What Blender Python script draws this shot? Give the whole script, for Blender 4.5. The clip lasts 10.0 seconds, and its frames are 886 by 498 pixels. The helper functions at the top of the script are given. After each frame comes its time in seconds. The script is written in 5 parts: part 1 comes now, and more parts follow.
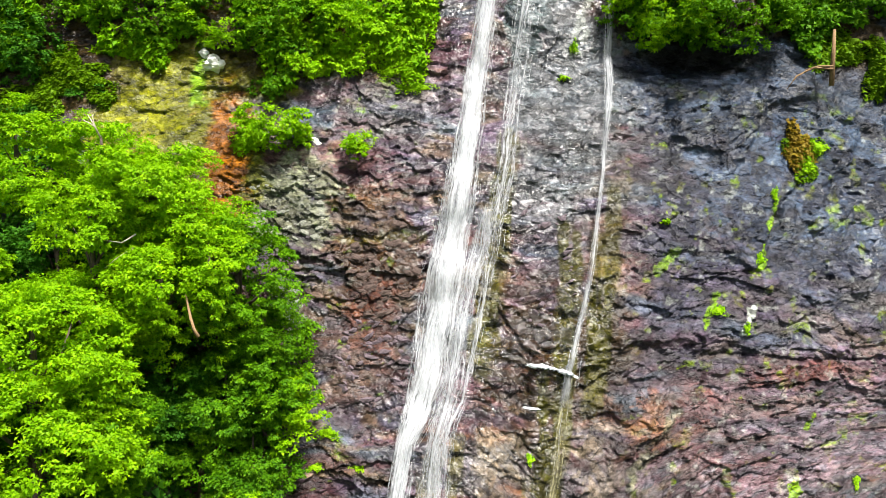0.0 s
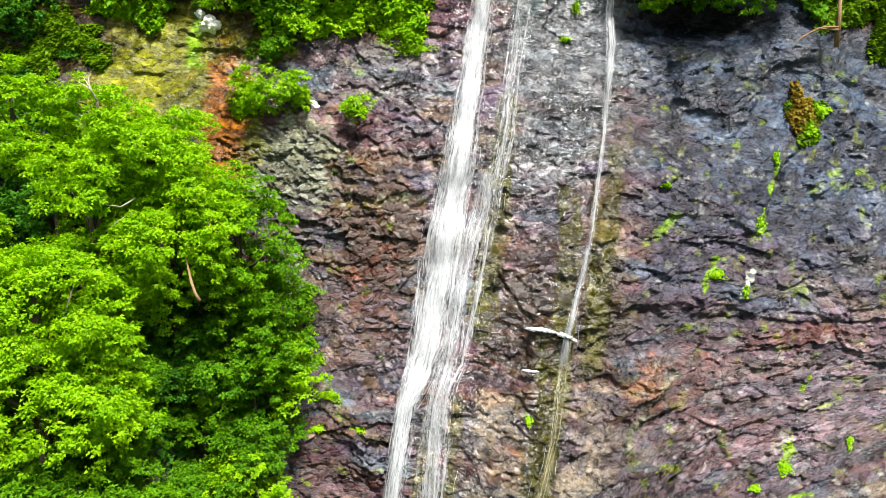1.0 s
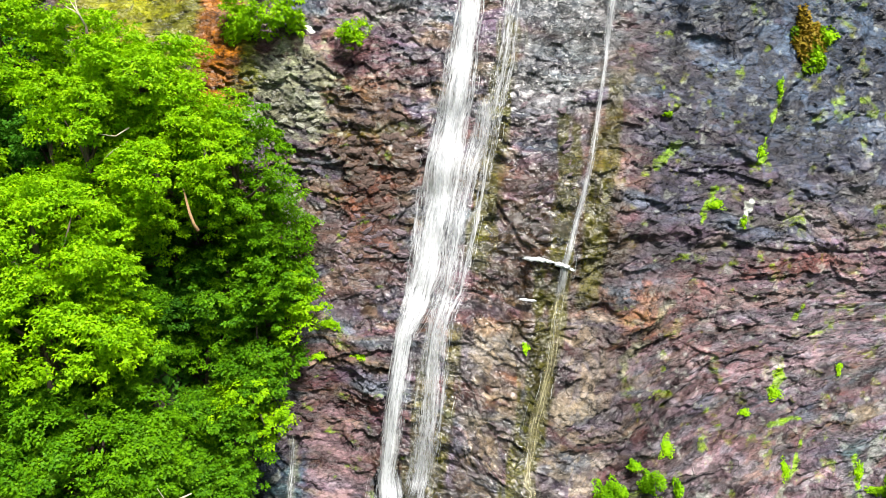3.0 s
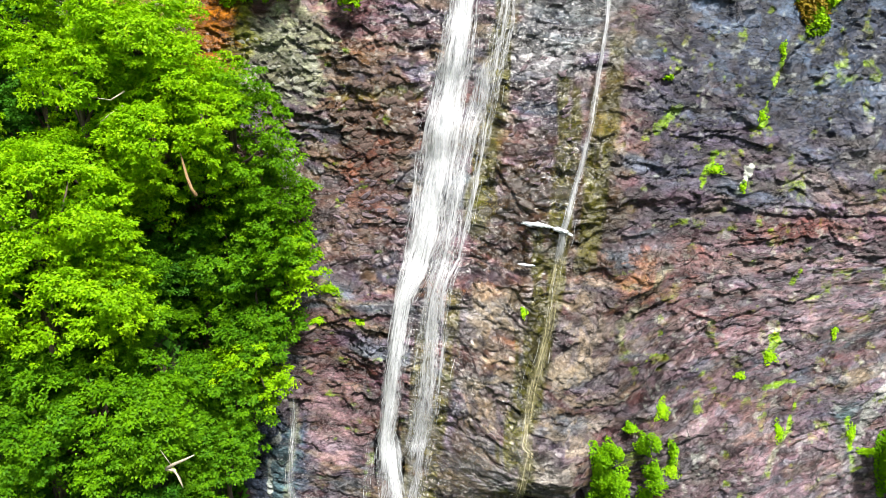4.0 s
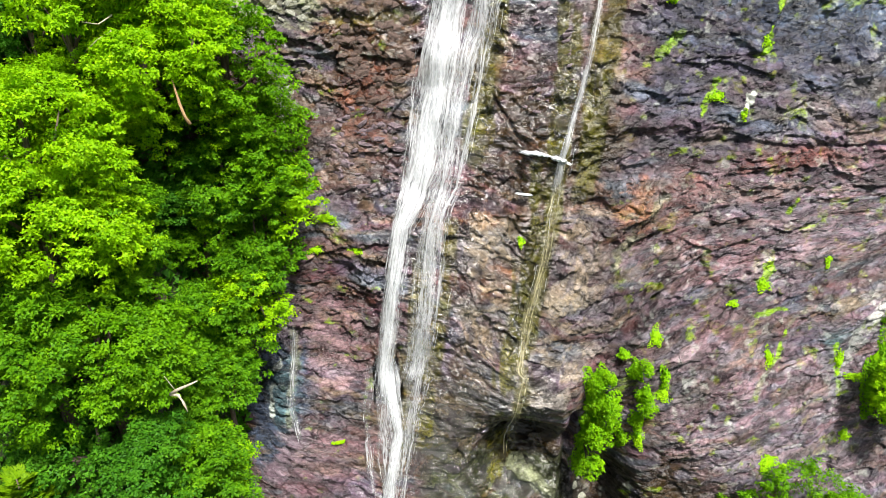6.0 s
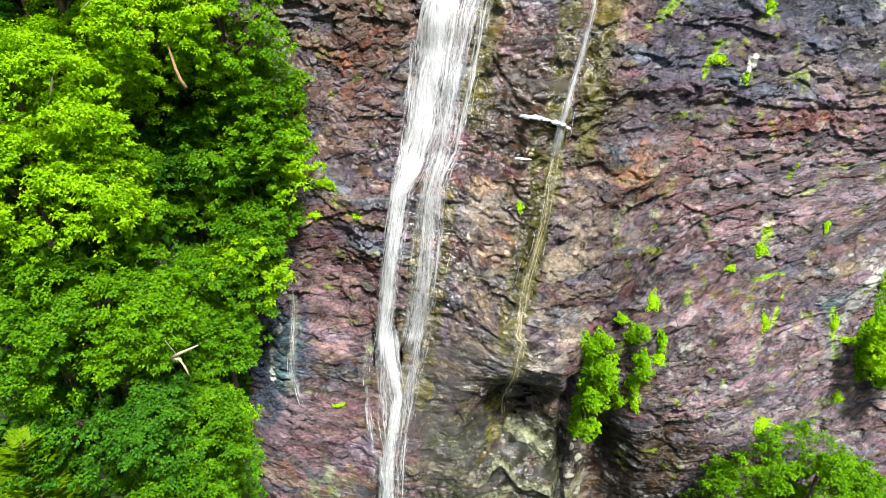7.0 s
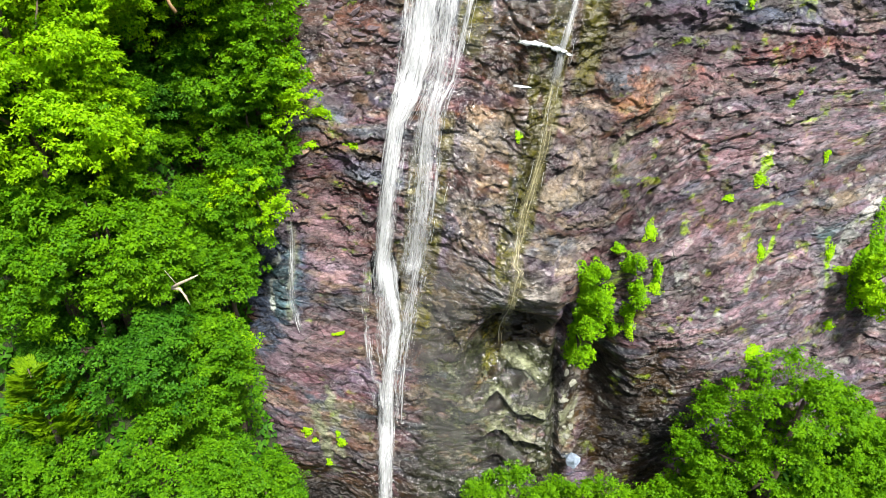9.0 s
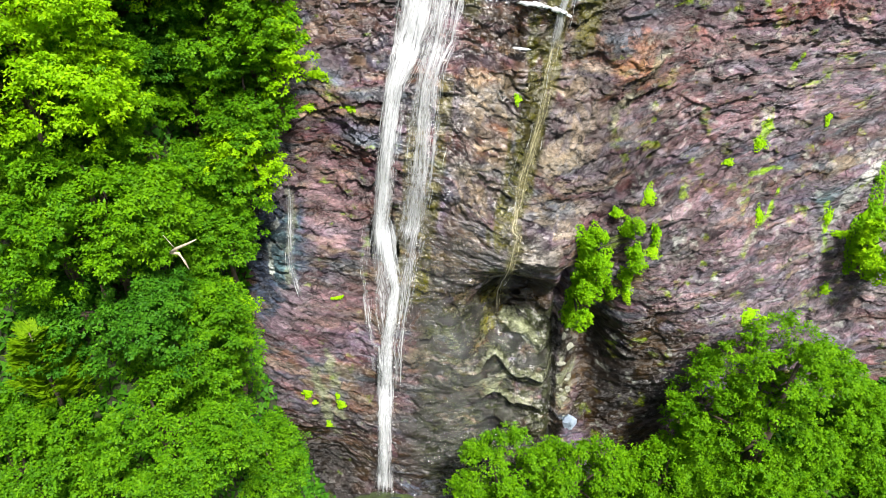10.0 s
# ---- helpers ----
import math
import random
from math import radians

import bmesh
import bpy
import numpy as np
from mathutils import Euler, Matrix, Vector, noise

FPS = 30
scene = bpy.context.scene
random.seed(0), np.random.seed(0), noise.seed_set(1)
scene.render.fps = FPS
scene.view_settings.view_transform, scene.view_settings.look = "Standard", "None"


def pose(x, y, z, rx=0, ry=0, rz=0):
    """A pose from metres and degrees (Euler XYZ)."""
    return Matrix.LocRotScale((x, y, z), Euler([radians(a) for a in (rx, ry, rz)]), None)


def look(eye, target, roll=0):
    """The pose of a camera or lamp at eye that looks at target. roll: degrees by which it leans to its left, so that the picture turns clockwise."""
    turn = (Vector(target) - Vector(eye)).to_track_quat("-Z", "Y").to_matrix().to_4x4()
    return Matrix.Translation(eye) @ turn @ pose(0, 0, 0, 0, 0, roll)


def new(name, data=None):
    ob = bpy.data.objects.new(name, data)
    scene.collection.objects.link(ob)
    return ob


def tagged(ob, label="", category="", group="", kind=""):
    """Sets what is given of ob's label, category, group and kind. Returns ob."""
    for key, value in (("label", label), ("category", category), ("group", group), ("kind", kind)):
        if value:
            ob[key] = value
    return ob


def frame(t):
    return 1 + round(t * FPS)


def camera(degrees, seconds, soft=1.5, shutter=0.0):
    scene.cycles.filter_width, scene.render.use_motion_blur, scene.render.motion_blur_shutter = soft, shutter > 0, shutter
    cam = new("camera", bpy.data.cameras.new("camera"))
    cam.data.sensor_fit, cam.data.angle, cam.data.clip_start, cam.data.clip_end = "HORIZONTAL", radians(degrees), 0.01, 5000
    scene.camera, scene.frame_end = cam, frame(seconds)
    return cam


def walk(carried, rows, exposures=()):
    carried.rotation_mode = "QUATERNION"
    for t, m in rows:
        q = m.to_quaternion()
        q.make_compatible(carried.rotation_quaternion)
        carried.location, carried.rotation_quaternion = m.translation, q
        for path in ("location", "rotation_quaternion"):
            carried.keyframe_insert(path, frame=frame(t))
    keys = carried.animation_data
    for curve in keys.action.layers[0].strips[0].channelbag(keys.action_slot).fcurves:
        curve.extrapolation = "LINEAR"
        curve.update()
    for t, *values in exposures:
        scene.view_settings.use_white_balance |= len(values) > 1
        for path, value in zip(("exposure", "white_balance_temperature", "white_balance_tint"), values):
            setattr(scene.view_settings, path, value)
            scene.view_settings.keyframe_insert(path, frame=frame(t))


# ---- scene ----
# ---- camera and its walk: a drone that hangs in the air and tilts down along the fall ----
cam = camera(64.9, 10.0, soft=0.4)
EYE_Z = 33.0
TILT = [(0.0, -6.0, 0.0, 0.0), (0.5, -7.494, -0.005, 0.015), (1.0, -8.956, -0.019, 0.027), (1.5, -10.398, -0.042, 0.034),
        (2.0, -11.831, -0.073, 0.038), (2.5, -13.261, -0.11, 0.038), (4.0, -17.572, -0.253, 0.018), (4.5, -19.018, -0.307, 0.008),
        (5.0, -20.466, -0.361, -0.002), (5.5, -21.916, -0.415, -0.011), (7.0, -26.248, -0.57, -0.029), (7.5, -27.684, -0.619, -0.033),
        (8.0, -29.115, -0.666, -0.038), (8.5, -30.547, -0.713, -0.047), (9.0, -31.983, -0.762, -0.062), (9.5, -33.433, -0.813, -0.089),
        (10.0, -34.908, -0.87, -0.132)]
walk(cam, [(t, pose(0, 0, EYE_Z, 90 + p, r, w)) for t, p, w, r in TILT], exposures=[(0.0, 1.1), (10.0, 1.1)])

# ---- world and sun: a bright, thinly veiled sky ----
SUN_ELEVATION, SUN_TURN = 60.0, 150.0
world = bpy.data.worlds.new("sky")
scene.world = world
world.use_nodes = True
wn = world.node_tree.nodes
sky = wn.new("ShaderNodeTexSky")
sky.sky_type, sky.sun_disc = "NISHITA", False
sky.sun_elevation, sky.sun_rotation = radians(SUN_ELEVATION), radians(SUN_TURN)
sky.air_density, sky.dust_density = 1.0, 4.0
wn["Background"].inputs["Strength"].default_value = 0.066
world.node_tree.links.new(sky.outputs["Color"], wn["Background"].inputs["Color"])
sun = new("sun", bpy.data.lights.new("sun", "SUN"))
sun.data.energy, sun.data.angle, sun.data.color = 4.9, radians(9), (1.0, 0.96, 0.9)
az = radians(SUN_TURN)
toward = Vector((math.sin(az) * math.cos(radians(SUN_ELEVATION)), math.cos(az) * math.cos(radians(SUN_ELEVATION)), math.sin(radians(SUN_ELEVATION))))
sun.matrix_world = look(toward * 200, (0, 0, 0))


# ---- materials ----
def material(name):
    m = bpy.data.materials.new(name)
    m.use_nodes = True
    return m, m.node_tree.nodes, m.node_tree.links, m.node_tree.nodes["Principled BSDF"]


def ramp(nodes, *stops):
    r = nodes.new("ShaderNodeValToRGB")
    while len(r.color_ramp.elements) < len(stops):
        r.color_ramp.elements.new(0.5)
    for e, (p, c) in zip(r.color_ramp.elements, stops):
        e.position, e.color = p, (*c, 1.0) if isinstance(c, tuple) else (c, c, c, 1.0)
    return r


def noise_node(nodes, links, scale, detail=4.0, rough=0.6, stretch=None, coords="Object", distortion=0.0):
    n = nodes.new("ShaderNodeTexNoise")
    n.inputs["Scale"].default_value, n.inputs["Detail"].default_value = scale, detail
    n.inputs["Roughness"].default_value, n.inputs["Distortion"].default_value = rough, distortion
    co = nodes.new("ShaderNodeTexCoord")
    mp = nodes.new("ShaderNodeMapping")
    mp.inputs["Scale"].default_value = stretch or (1, 1, 1)
    links.new(co.outputs[coords], mp.inputs["Vector"])
    links.new(mp.outputs["Vector"], n.inputs["Vector"])
    return n


def mixed(nodes, links, kind, fac, a, b):
    m = nodes.new("ShaderNodeMix")
    m.data_type, m.blend_type = "RGBA", kind
    for sock, value in ((m.inputs[0], fac), (m.inputs[6], a), (m.inputs[7], b)):
        if isinstance(value, bpy.types.NodeSocket):
            links.new(value, sock)
        else:
            sock.default_value = value if not isinstance(value, tuple) else (*value, 1.0)
    return m.outputs[2]


def bumped(nodes, links, height, strength, distance, before=None):
    b = nodes.new("ShaderNodeBump")
    b.inputs["Strength"].default_value, b.inputs["Distance"].default_value = strength, distance
    links.new(height, b.inputs["Height"])
    if before:
        links.new(before, b.inputs["Normal"])
    return b.outputs["Normal"]


def rock_material():
    """Wet layered rock: grain, splinters, plates and thin dark joints that all follow the folded layers."""
    m, n, k, p = material("wet_layered_rock")
    tint, wet, lay = (n.new("ShaderNodeAttribute") for _ in range(3))
    tint.attribute_name, wet.attribute_name, lay.attribute_name = "tint", "wet", "layers"

    def scaled(source, stretch, turn=0.0):
        mp = n.new("ShaderNodeMapping")
        mp.inputs["Scale"].default_value, mp.inputs["Rotation"].default_value = stretch, (0, 0, radians(turn))
        k.new(source, mp.inputs["Vector"])
        return mp.outputs["Vector"]

    def cloud(stretch, detail, rough, distortion=0.0):
        t = n.new("ShaderNodeTexNoise")
        t.inputs["Scale"].default_value, t.inputs["Detail"].default_value = 1.0, detail
        t.inputs["Roughness"].default_value, t.inputs["Distortion"].default_value = rough, distortion
        k.new(scaled(lay.outputs["Vector"], stretch), t.inputs["Vector"])
        return t

    grain = cloud((6.0, 9.0, 6.0), 6.0, 0.72)
    speck = cloud((22.0, 30.0, 20.0), 4.0, 0.75)
    warp = cloud((1.6, 2.6, 1.6), 4.0, 0.6)
    add = n.new("ShaderNodeVectorMath")
    add.operation = "MULTIPLY_ADD"
    k.new(warp.outputs["Color"], add.inputs[0])
    add.inputs[1].default_value = (0.6, 0.5, 0.4)
    k.new(lay.outputs["Vector"], add.inputs[2])

    def plates(scale, stretch, turn):
        """Broken plates, each with a height and a slope of its own; also a random value for each."""
        at = scaled(add.outputs["Vector"], stretch, turn)
        v = n.new("ShaderNodeTexVoronoi")
        v.inputs["Scale"].default_value = scale
        k.new(at, v.inputs["Vector"])
        one = n.new("ShaderNodeSeparateColor")
        k.new(v.outputs["Color"], one.inputs[0])
        local, lean, dot = (n.new("ShaderNodeVectorMath") for _ in range(3))
        local.operation, lean.operation, dot.operation = "SUBTRACT", "SUBTRACT", "DOT_PRODUCT"
        k.new(at, local.inputs[0])
        k.new(v.outputs["Position"], local.inputs[1])
        k.new(v.outputs["Color"], lean.inputs[0])
        lean.inputs[1].default_value = (0.5, 0.8, 0.5)  # lower edges proud
        k.new(local.outputs["Vector"], dot.inputs[0])
        k.new(lean.outputs["Vector"], dot.inputs[1])
        both = n.new("ShaderNodeMath")
        both.operation = "MULTIPLY_ADD"
        k.new(one.outputs[0], both.inputs[0])
        both.inputs[1].default_value = 0.12 / scale
        k.new(dot.outputs["Value"], both.inputs[2])
        return both.outputs[0], one.outputs[1]

    def joints(scale, stretch, turn, width):
        v = n.new("ShaderNodeTexVoronoi")
        v.feature = "DISTANCE_TO_EDGE"
        v.inputs["Scale"].default_value = scale
        k.new(scaled(add.outputs["Vector"], stretch, turn), v.inputs["Vector"])
        r = ramp(n, (0.0, 0.1), (width, 1.0))
        k.new(v.outputs["Distance"], r.inputs["Fac"])
        return r.outputs["Color"]

    p1, t1 = plates(2.0, (0.65, 1.2, 0.8), 8)
    p2, t2 = plates(4.4, (0.65, 1.15, 0.8), -12)
    p3, t3 = plates(9.5, (0.7, 1.2, 0.8), 8)
    nrm = bumped(n, k, p1, 0.8, 1.0)
    nrm = bumped(n, k, p2, 0.75, 1.0, nrm)
    nrm = bumped(n, k, p3, 0.3, 1.0, nrm)
    nrm = bumped(n, k, grain.outputs["Fac"], 0.4, 0.05, nrm)
    nrm = bumped(n, k, speck.outputs["Fac"], 0.2, 0.012, nrm)
    k.new(nrm, p.inputs["Normal"])

    def shades(fac, low, high, a=0.0, b=1.0):
        r = ramp(n, (a, low), (0.5 * (a + b), 1.0), (b, high))
        k.new(fac, r.inputs["Fac"])
        return r.outputs["Color"]

    c = mixed(n, k, "MULTIPLY", 1.0, tint.outputs["Color"], shades(grain.outputs["Fac"], 0.62, 1.45, 0.3, 0.7))
    c = mixed(n, k, "MULTIPLY", 0.9, c, shades(speck.outputs["Fac"], 0.8, 1.25, 0.34, 0.66))
    for t in (t1, t2, t3):
        c = mixed(n, k, "MULTIPLY", 0.35, c, shades(t, 0.5, 1.6))
    here = cloud((0.7, 0.9, 0.7), 3.0, 0.5)
    h2 = ramp(n, (0.42, 0.0), (0.55, 1.0))
    k.new(here.outputs["Fac"], h2.inputs["Fac"])
    c = mixed(n, k, "MULTIPLY", h2.outputs["Color"], c, joints(1.3, (0.55, 1.3, 0.6), -10, 0.03))
    c = mixed(n, k, "MULTIPLY", 0.45, c, joints(3.6, (0.55, 1.3, 0.6), 10, 0.045))
    k.new(c, p.inputs["Base Color"])
    # wetness, uneven from spot to spot, sets the gloss
    film = n.new("ShaderNodeMath")
    film.operation = "MULTIPLY_ADD"
    k.new(warp.outputs["Fac"], film.inputs[0])
    film.inputs[1].default_value = 0.9
    k.new(wet.outputs["Fac"], film.inputs[2])
    for socket, lo, hi in (("Roughness", 0.5, 0.17), ("Specular IOR Level", 0.25, 0.75)):
        r = n.new("ShaderNodeMapRange")
        r.inputs["From Min"].default_value, r.inputs["From Max"].default_value = 0.45, 1.35
        r.inputs["To Min"].default_value, r.inputs["To Max"].default_value = lo, hi
        k.new(film.outputs[0], r.inputs["Value"])
        k.new(r.outputs["Result"], p.inputs[socket])
    return m


def stone_material(name, dark, light):
    m, n, k, p = material(name)
    a = noise_node(n, k, 4.0, 6.0, 0.7)
    r = ramp(n, (0.3, dark), (0.65, light))
    k.new(a.outputs["Fac"], r.inputs["Fac"])
    k.new(r.outputs["Color"], p.inputs["Base Color"])
    p.inputs["Roughness"].default_value = 0.6
    f = noise_node(n, k, 14.0, 5.0, 0.7)
    k.new(bumped(n, k, f.outputs["Fac"], 0.8, 0.06), p.inputs["Normal"])
    return m


def leaf_material(name, dark, mid, light, through_light=0.35):
    """Leaves: each differs a little, and some light passes through them."""
    m, n, k, p = material(name)
    geo = n.new("ShaderNodeNewGeometry")
    patch = noise_node(n, k, 1.2, 3.0, 0.6)
    spread = n.new("ShaderNodeMath")
    spread.operation = "MULTIPLY_ADD"
    k.new(geo.outputs["Random Per Island"], spread.inputs[0])
    spread.inputs[1].default_value = 0.45
    half = n.new("ShaderNodeMath")
    half.operation = "MULTIPLY_ADD"
    k.new(patch.outputs["Fac"], half.inputs[0])
    half.inputs[1].default_value, half.inputs[2].default_value = 1.4, -0.38
    k.new(half.outputs[0], spread.inputs[2])
    r = ramp(n, (0.0, dark), (0.45, mid), (1.0, light))
    k.new(spread.outputs[0], r.inputs["Fac"])
    k.new(r.outputs["Color"], p.inputs["Base Color"])
    p.inputs["Roughness"].default_value = 0.55
    p.inputs["Specular IOR Level"].default_value = 0.1
    tr = n.new("ShaderNodeBsdfTranslucent")
    k.new(mixed(n, k, "MULTIPLY", 1.0, r.outputs["Color"], (1.25, 1.2, 0.6)), tr.inputs["Color"])
    mix = n.new("ShaderNodeMixShader")
    mix.inputs[0].default_value = through_light
    k.new(p.outputs[0], mix.inputs[1])
    k.new(tr.outputs[0], mix.inputs[2])
    k.new(mix.outputs[0], n["Material Output"].inputs["Surface"])
    return m


def bark_material(name, dark, light):
    m, n, k, p = material(name)
    a = noise_node(n, k, 6.0, 5.0, 0.7, (3, 3, 0.6))
    r = ramp(n, (0.3, dark), (0.7, light))
    k.new(a.outputs["Fac"], r.inputs["Fac"])
    k.new(r.outputs["Color"], p.inputs["Base Color"])
    p.inputs["Roughness"].default_value = 0.85
    k.new(bumped(n, k, a.outputs["Fac"], 0.7, 0.04), p.inputs["Normal"])
    return m


def white_water_material():
    m, n, k, p = material("white_water")
    p.inputs["Base Color"].default_value = (0.7, 0.73, 0.75, 1)
    p.inputs["Roughness"].default_value = 0.35
    tr = n.new("ShaderNodeBsdfTranslucent")
    tr.inputs["Color"].default_value = (0.92, 0.95, 0.97, 1)
    mix = n.new("ShaderNodeMixShader")
    mix.inputs[0].default_value = 0.35
    k.new(p.outputs[0], mix.inputs[1])
    k.new(tr.outputs[0], mix.inputs[2])
    k.new(mix.outputs[0], n["Material Output"].inputs["Surface"])
    return m


def veil_material(name, bias, gain, shift=0.0, thin=(0.5, 0.53, 0.56), full=(0.68, 0.7, 0.72)):
    """Falling water: fine white streaks along the flow, dense in the core and broken towards the edges."""
    m, n, k, p = material(name)
    p.inputs["Roughness"].default_value = 0.4
    at = n.new("ShaderNodeAttribute")
    at.attribute_name = "flow"
    sep = n.new("ShaderNodeSeparateXYZ")
    k.new(at.outputs["Vector"], sep.inputs[0])

    weave = n.new("ShaderNodeTexNoise")
    weave.inputs["Scale"].default_value, weave.inputs["Detail"].default_value = 1.0, 3.0
    stretch = n.new("ShaderNodeMapping")
    stretch.inputs["Scale"].default_value = (2.2, 0.7, 0.0)
    k.new(at.outputs["Vector"], stretch.inputs["Vector"])
    k.new(stretch.outputs["Vector"], weave.inputs["Vector"])
    woven = n.new("ShaderNodeVectorMath")
    woven.operation = "MULTIPLY_ADD"
    k.new(weave.outputs["Color"], woven.inputs[0])
    woven.inputs[1].default_value = (0.3, 0.9, 0.0)
    k.new(at.outputs["Vector"], woven.inputs[2])

    def streaks(sx, sz, detail, off):
        mp = n.new("ShaderNodeMapping")
        mp.inputs["Scale"].default_value = (sx, sz, 0.0)
        mp.inputs["Location"].default_value = (off, off * 1.7, off)
        k.new(woven.outputs["Vector"], mp.inputs["Vector"])
        t = n.new("ShaderNodeTexNoise")
        t.inputs["Scale"].default_value, t.inputs["Detail"].default_value, t.inputs["Roughness"].default_value = 1.0, detail, 0.66
        t.inputs["Distortion"].default_value = 0.25
        k.new(mp.outputs["Vector"], t.inputs["Vector"])
        return t.outputs["Fac"]

    fine, coarse, drift = streaks(11, 0.6, 5, shift), streaks(5, 0.16, 3, shift + 7), streaks(20, 3.5, 5, shift + 3)

    def maths(op, a, b):
        x = n.new("ShaderNodeMath")
        x.operation = op
        for sock, v in zip(x.inputs, (a, b)):
            if isinstance(v, bpy.types.NodeSocket):
                k.new(v, sock)
            else:
                sock.default_value = v
        return x.outputs[0]

    total = sep.outputs["Z"]
    for part_of, weight in ((fine, 1.3), (coarse, 1.5), (drift, 1.4)):
        total = maths("ADD", total, maths("MULTIPLY", maths("SUBTRACT", part_of, 0.5), weight))
    alpha = n.new("ShaderNodeClamp")
    k.new(maths("MULTIPLY", maths("SUBTRACT", total, bias), gain), alpha.inputs["Value"])
    shade = ramp(n, (0.32, thin), (0.58, full))
    k.new(fine, shade.inputs["Fac"])
    k.new(shade.outputs["Color"], p.inputs["Base Color"])
    k.new(bumped(n, k, total, 0.5, 0.05), p.inputs["Normal"])
    tr = n.new("ShaderNodeBsdfTranslucent")
    tr.inputs["Color"].default_value = (0.92, 0.95, 0.97, 1)
    body = n.new("ShaderNodeMixShader")
    body.inputs[0].default_value = 0.25
    k.new(p.outputs[0], body.inputs[1])
    k.new(tr.outputs[0], body.inputs[2])
    clear = n.new("ShaderNodeBsdfTransparent")
    mix = n.new("ShaderNodeMixShader")
    k.new(alpha.outputs[0], mix.inputs[0])
    k.new(clear.outputs[0], mix.inputs[1])
    k.new(body.outputs[0], mix.inputs[2])
    k.new(mix.outputs[0], n["Material Output"].inputs["Surface"])
    return m


def pool_material():
    m, n, k, p = material("dark_pool_water")
    p.inputs["Base Color"].default_value = (0.02, 0.035, 0.03, 1)
    p.inputs["Roughness"].default_value = 0.08
    a = noise_node(n, k, 3.0, 4.0, 0.6)
    k.new(bumped(n, k, a.outputs["Fac"], 0.6, 0.06), p.inputs["Normal"])
    return m


def soil_material():
    m, n, k, p = material("forest_floor")
    a = noise_node(n, k, 1.3, 6.0, 0.7)
    r = ramp(n, (0.3, (0.018, 0.014, 0.008)), (0.5, (0.03, 0.045, 0.012)), (0.7, (0.05, 0.08, 0.015)))
    k.new(a.outputs["Fac"], r.inputs["Fac"])
    k.new(r.outputs["Color"], p.inputs["Base Color"])
    p.inputs["Roughness"].default_value = 0.9
    f = noise_node(n, k, 8.0, 5.0, 0.7)
    k.new(bumped(n, k, f.outputs["Fac"], 1.0, 0.15), p.inputs["Normal"])
    return m


ROCK = rock_material()
WHITE_STONE = stone_material("white_stone", (0.7, 0.7, 0.62), (0.9, 0.9, 0.85))
GREY_STONE = stone_material("blue_grey_stone", (0.2, 0.26, 0.34), (0.36, 0.44, 0.55))
DARK_STONE = stone_material("dark_wet_stone", (0.035, 0.033, 0.035), (0.14, 0.125, 0.12))
LEAF_BRIGHT = leaf_material("bright_leaf", (0.09, 0.23, 0.002), (0.19, 0.4, 0.002), (0.36, 0.6, 0.004), 0.4)
LEAF_MID = leaf_material("mid_leaf", (0.022, 0.09, 0.003), (0.06, 0.185, 0.003), (0.15, 0.34, 0.004), 0.32)
# deep green leaf, the shade under and between crowns put into its colour
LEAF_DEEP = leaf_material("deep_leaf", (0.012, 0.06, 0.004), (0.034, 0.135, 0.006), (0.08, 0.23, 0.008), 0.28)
LEAF_FRESH = leaf_material("fresh_leaf", (0.028, 0.11, 0.002), (0.08, 0.22, 0.002), (0.17, 0.37, 0.003), 0.35)
LEAF_VINE = leaf_material("creeper_leaf", (0.05, 0.16, 0.002), (0.13, 0.32, 0.002), (0.27, 0.52, 0.003), 0.35)
LEAF_OLIVE = leaf_material("olive_leaf", (0.05, 0.11, 0.002), (0.11, 0.23, 0.003), (0.2, 0.36, 0.005), 0.4)
LEAF_MOSS = leaf_material("moss_leaf", (0.11, 0.26, 0.002), (0.23, 0.46, 0.003), (0.36, 0.62, 0.006), 0.3)
LEAF_DRY = leaf_material("dry_grass", (0.1, 0.07, 0.008), (0.22, 0.15, 0.015), (0.32, 0.26, 0.03), 0.3)
BARK = bark_material("brown_bark", (0.03, 0.022, 0.015), (0.12, 0.09, 0.06))
PALE_WOOD = bark_material("bleached_wood", (0.3, 0.25, 0.17), (0.6, 0.52, 0.4))
TAN_WOOD = bark_material("tan_dead_wood", (0.13, 0.075, 0.03), (0.34, 0.21, 0.1))
FOAM = white_water_material()
VEIL = veil_material("water_sheet", 0.22, 1.4)
FRONT_VEIL = veil_material("loose_water_sheet", 0.85, 1.5, 4.3)
THIN_VEIL = veil_material("thin_water_veil", 0.74, 1.2, 9.0)
HALF_VEIL = veil_material("half_clear_water_sheet", 0.66, 1.1, 15.0)
FAINT_VEIL = veil_material("faint_water_veil", 0.6, 0.9, 17.0)
OLIVE_VEIL = veil_material("olive_water_veil", 0.76, 1.1, 19.0, (0.2, 0.17, 0.04), (0.5, 0.46, 0.26))
SLIM_VEIL = veil_material("slim_water_sheet", 0.4, 0.9, 12.0)
POOL = pool_material()
SOIL = soil_material()


# ---- noise for shapes ----
def hashed(ix, iz, seed):
    h = (ix.astype(np.int64) * 374761393 + iz.astype(np.int64) * 668265263 + seed * 1274126177) & 0xFFFFFFFF
    h = ((h ^ (h >> 13)) * 1274126177) & 0xFFFFFFFF
    return ((h ^ (h >> 16)) & 0xFFFFFF) / float(0x1000000)


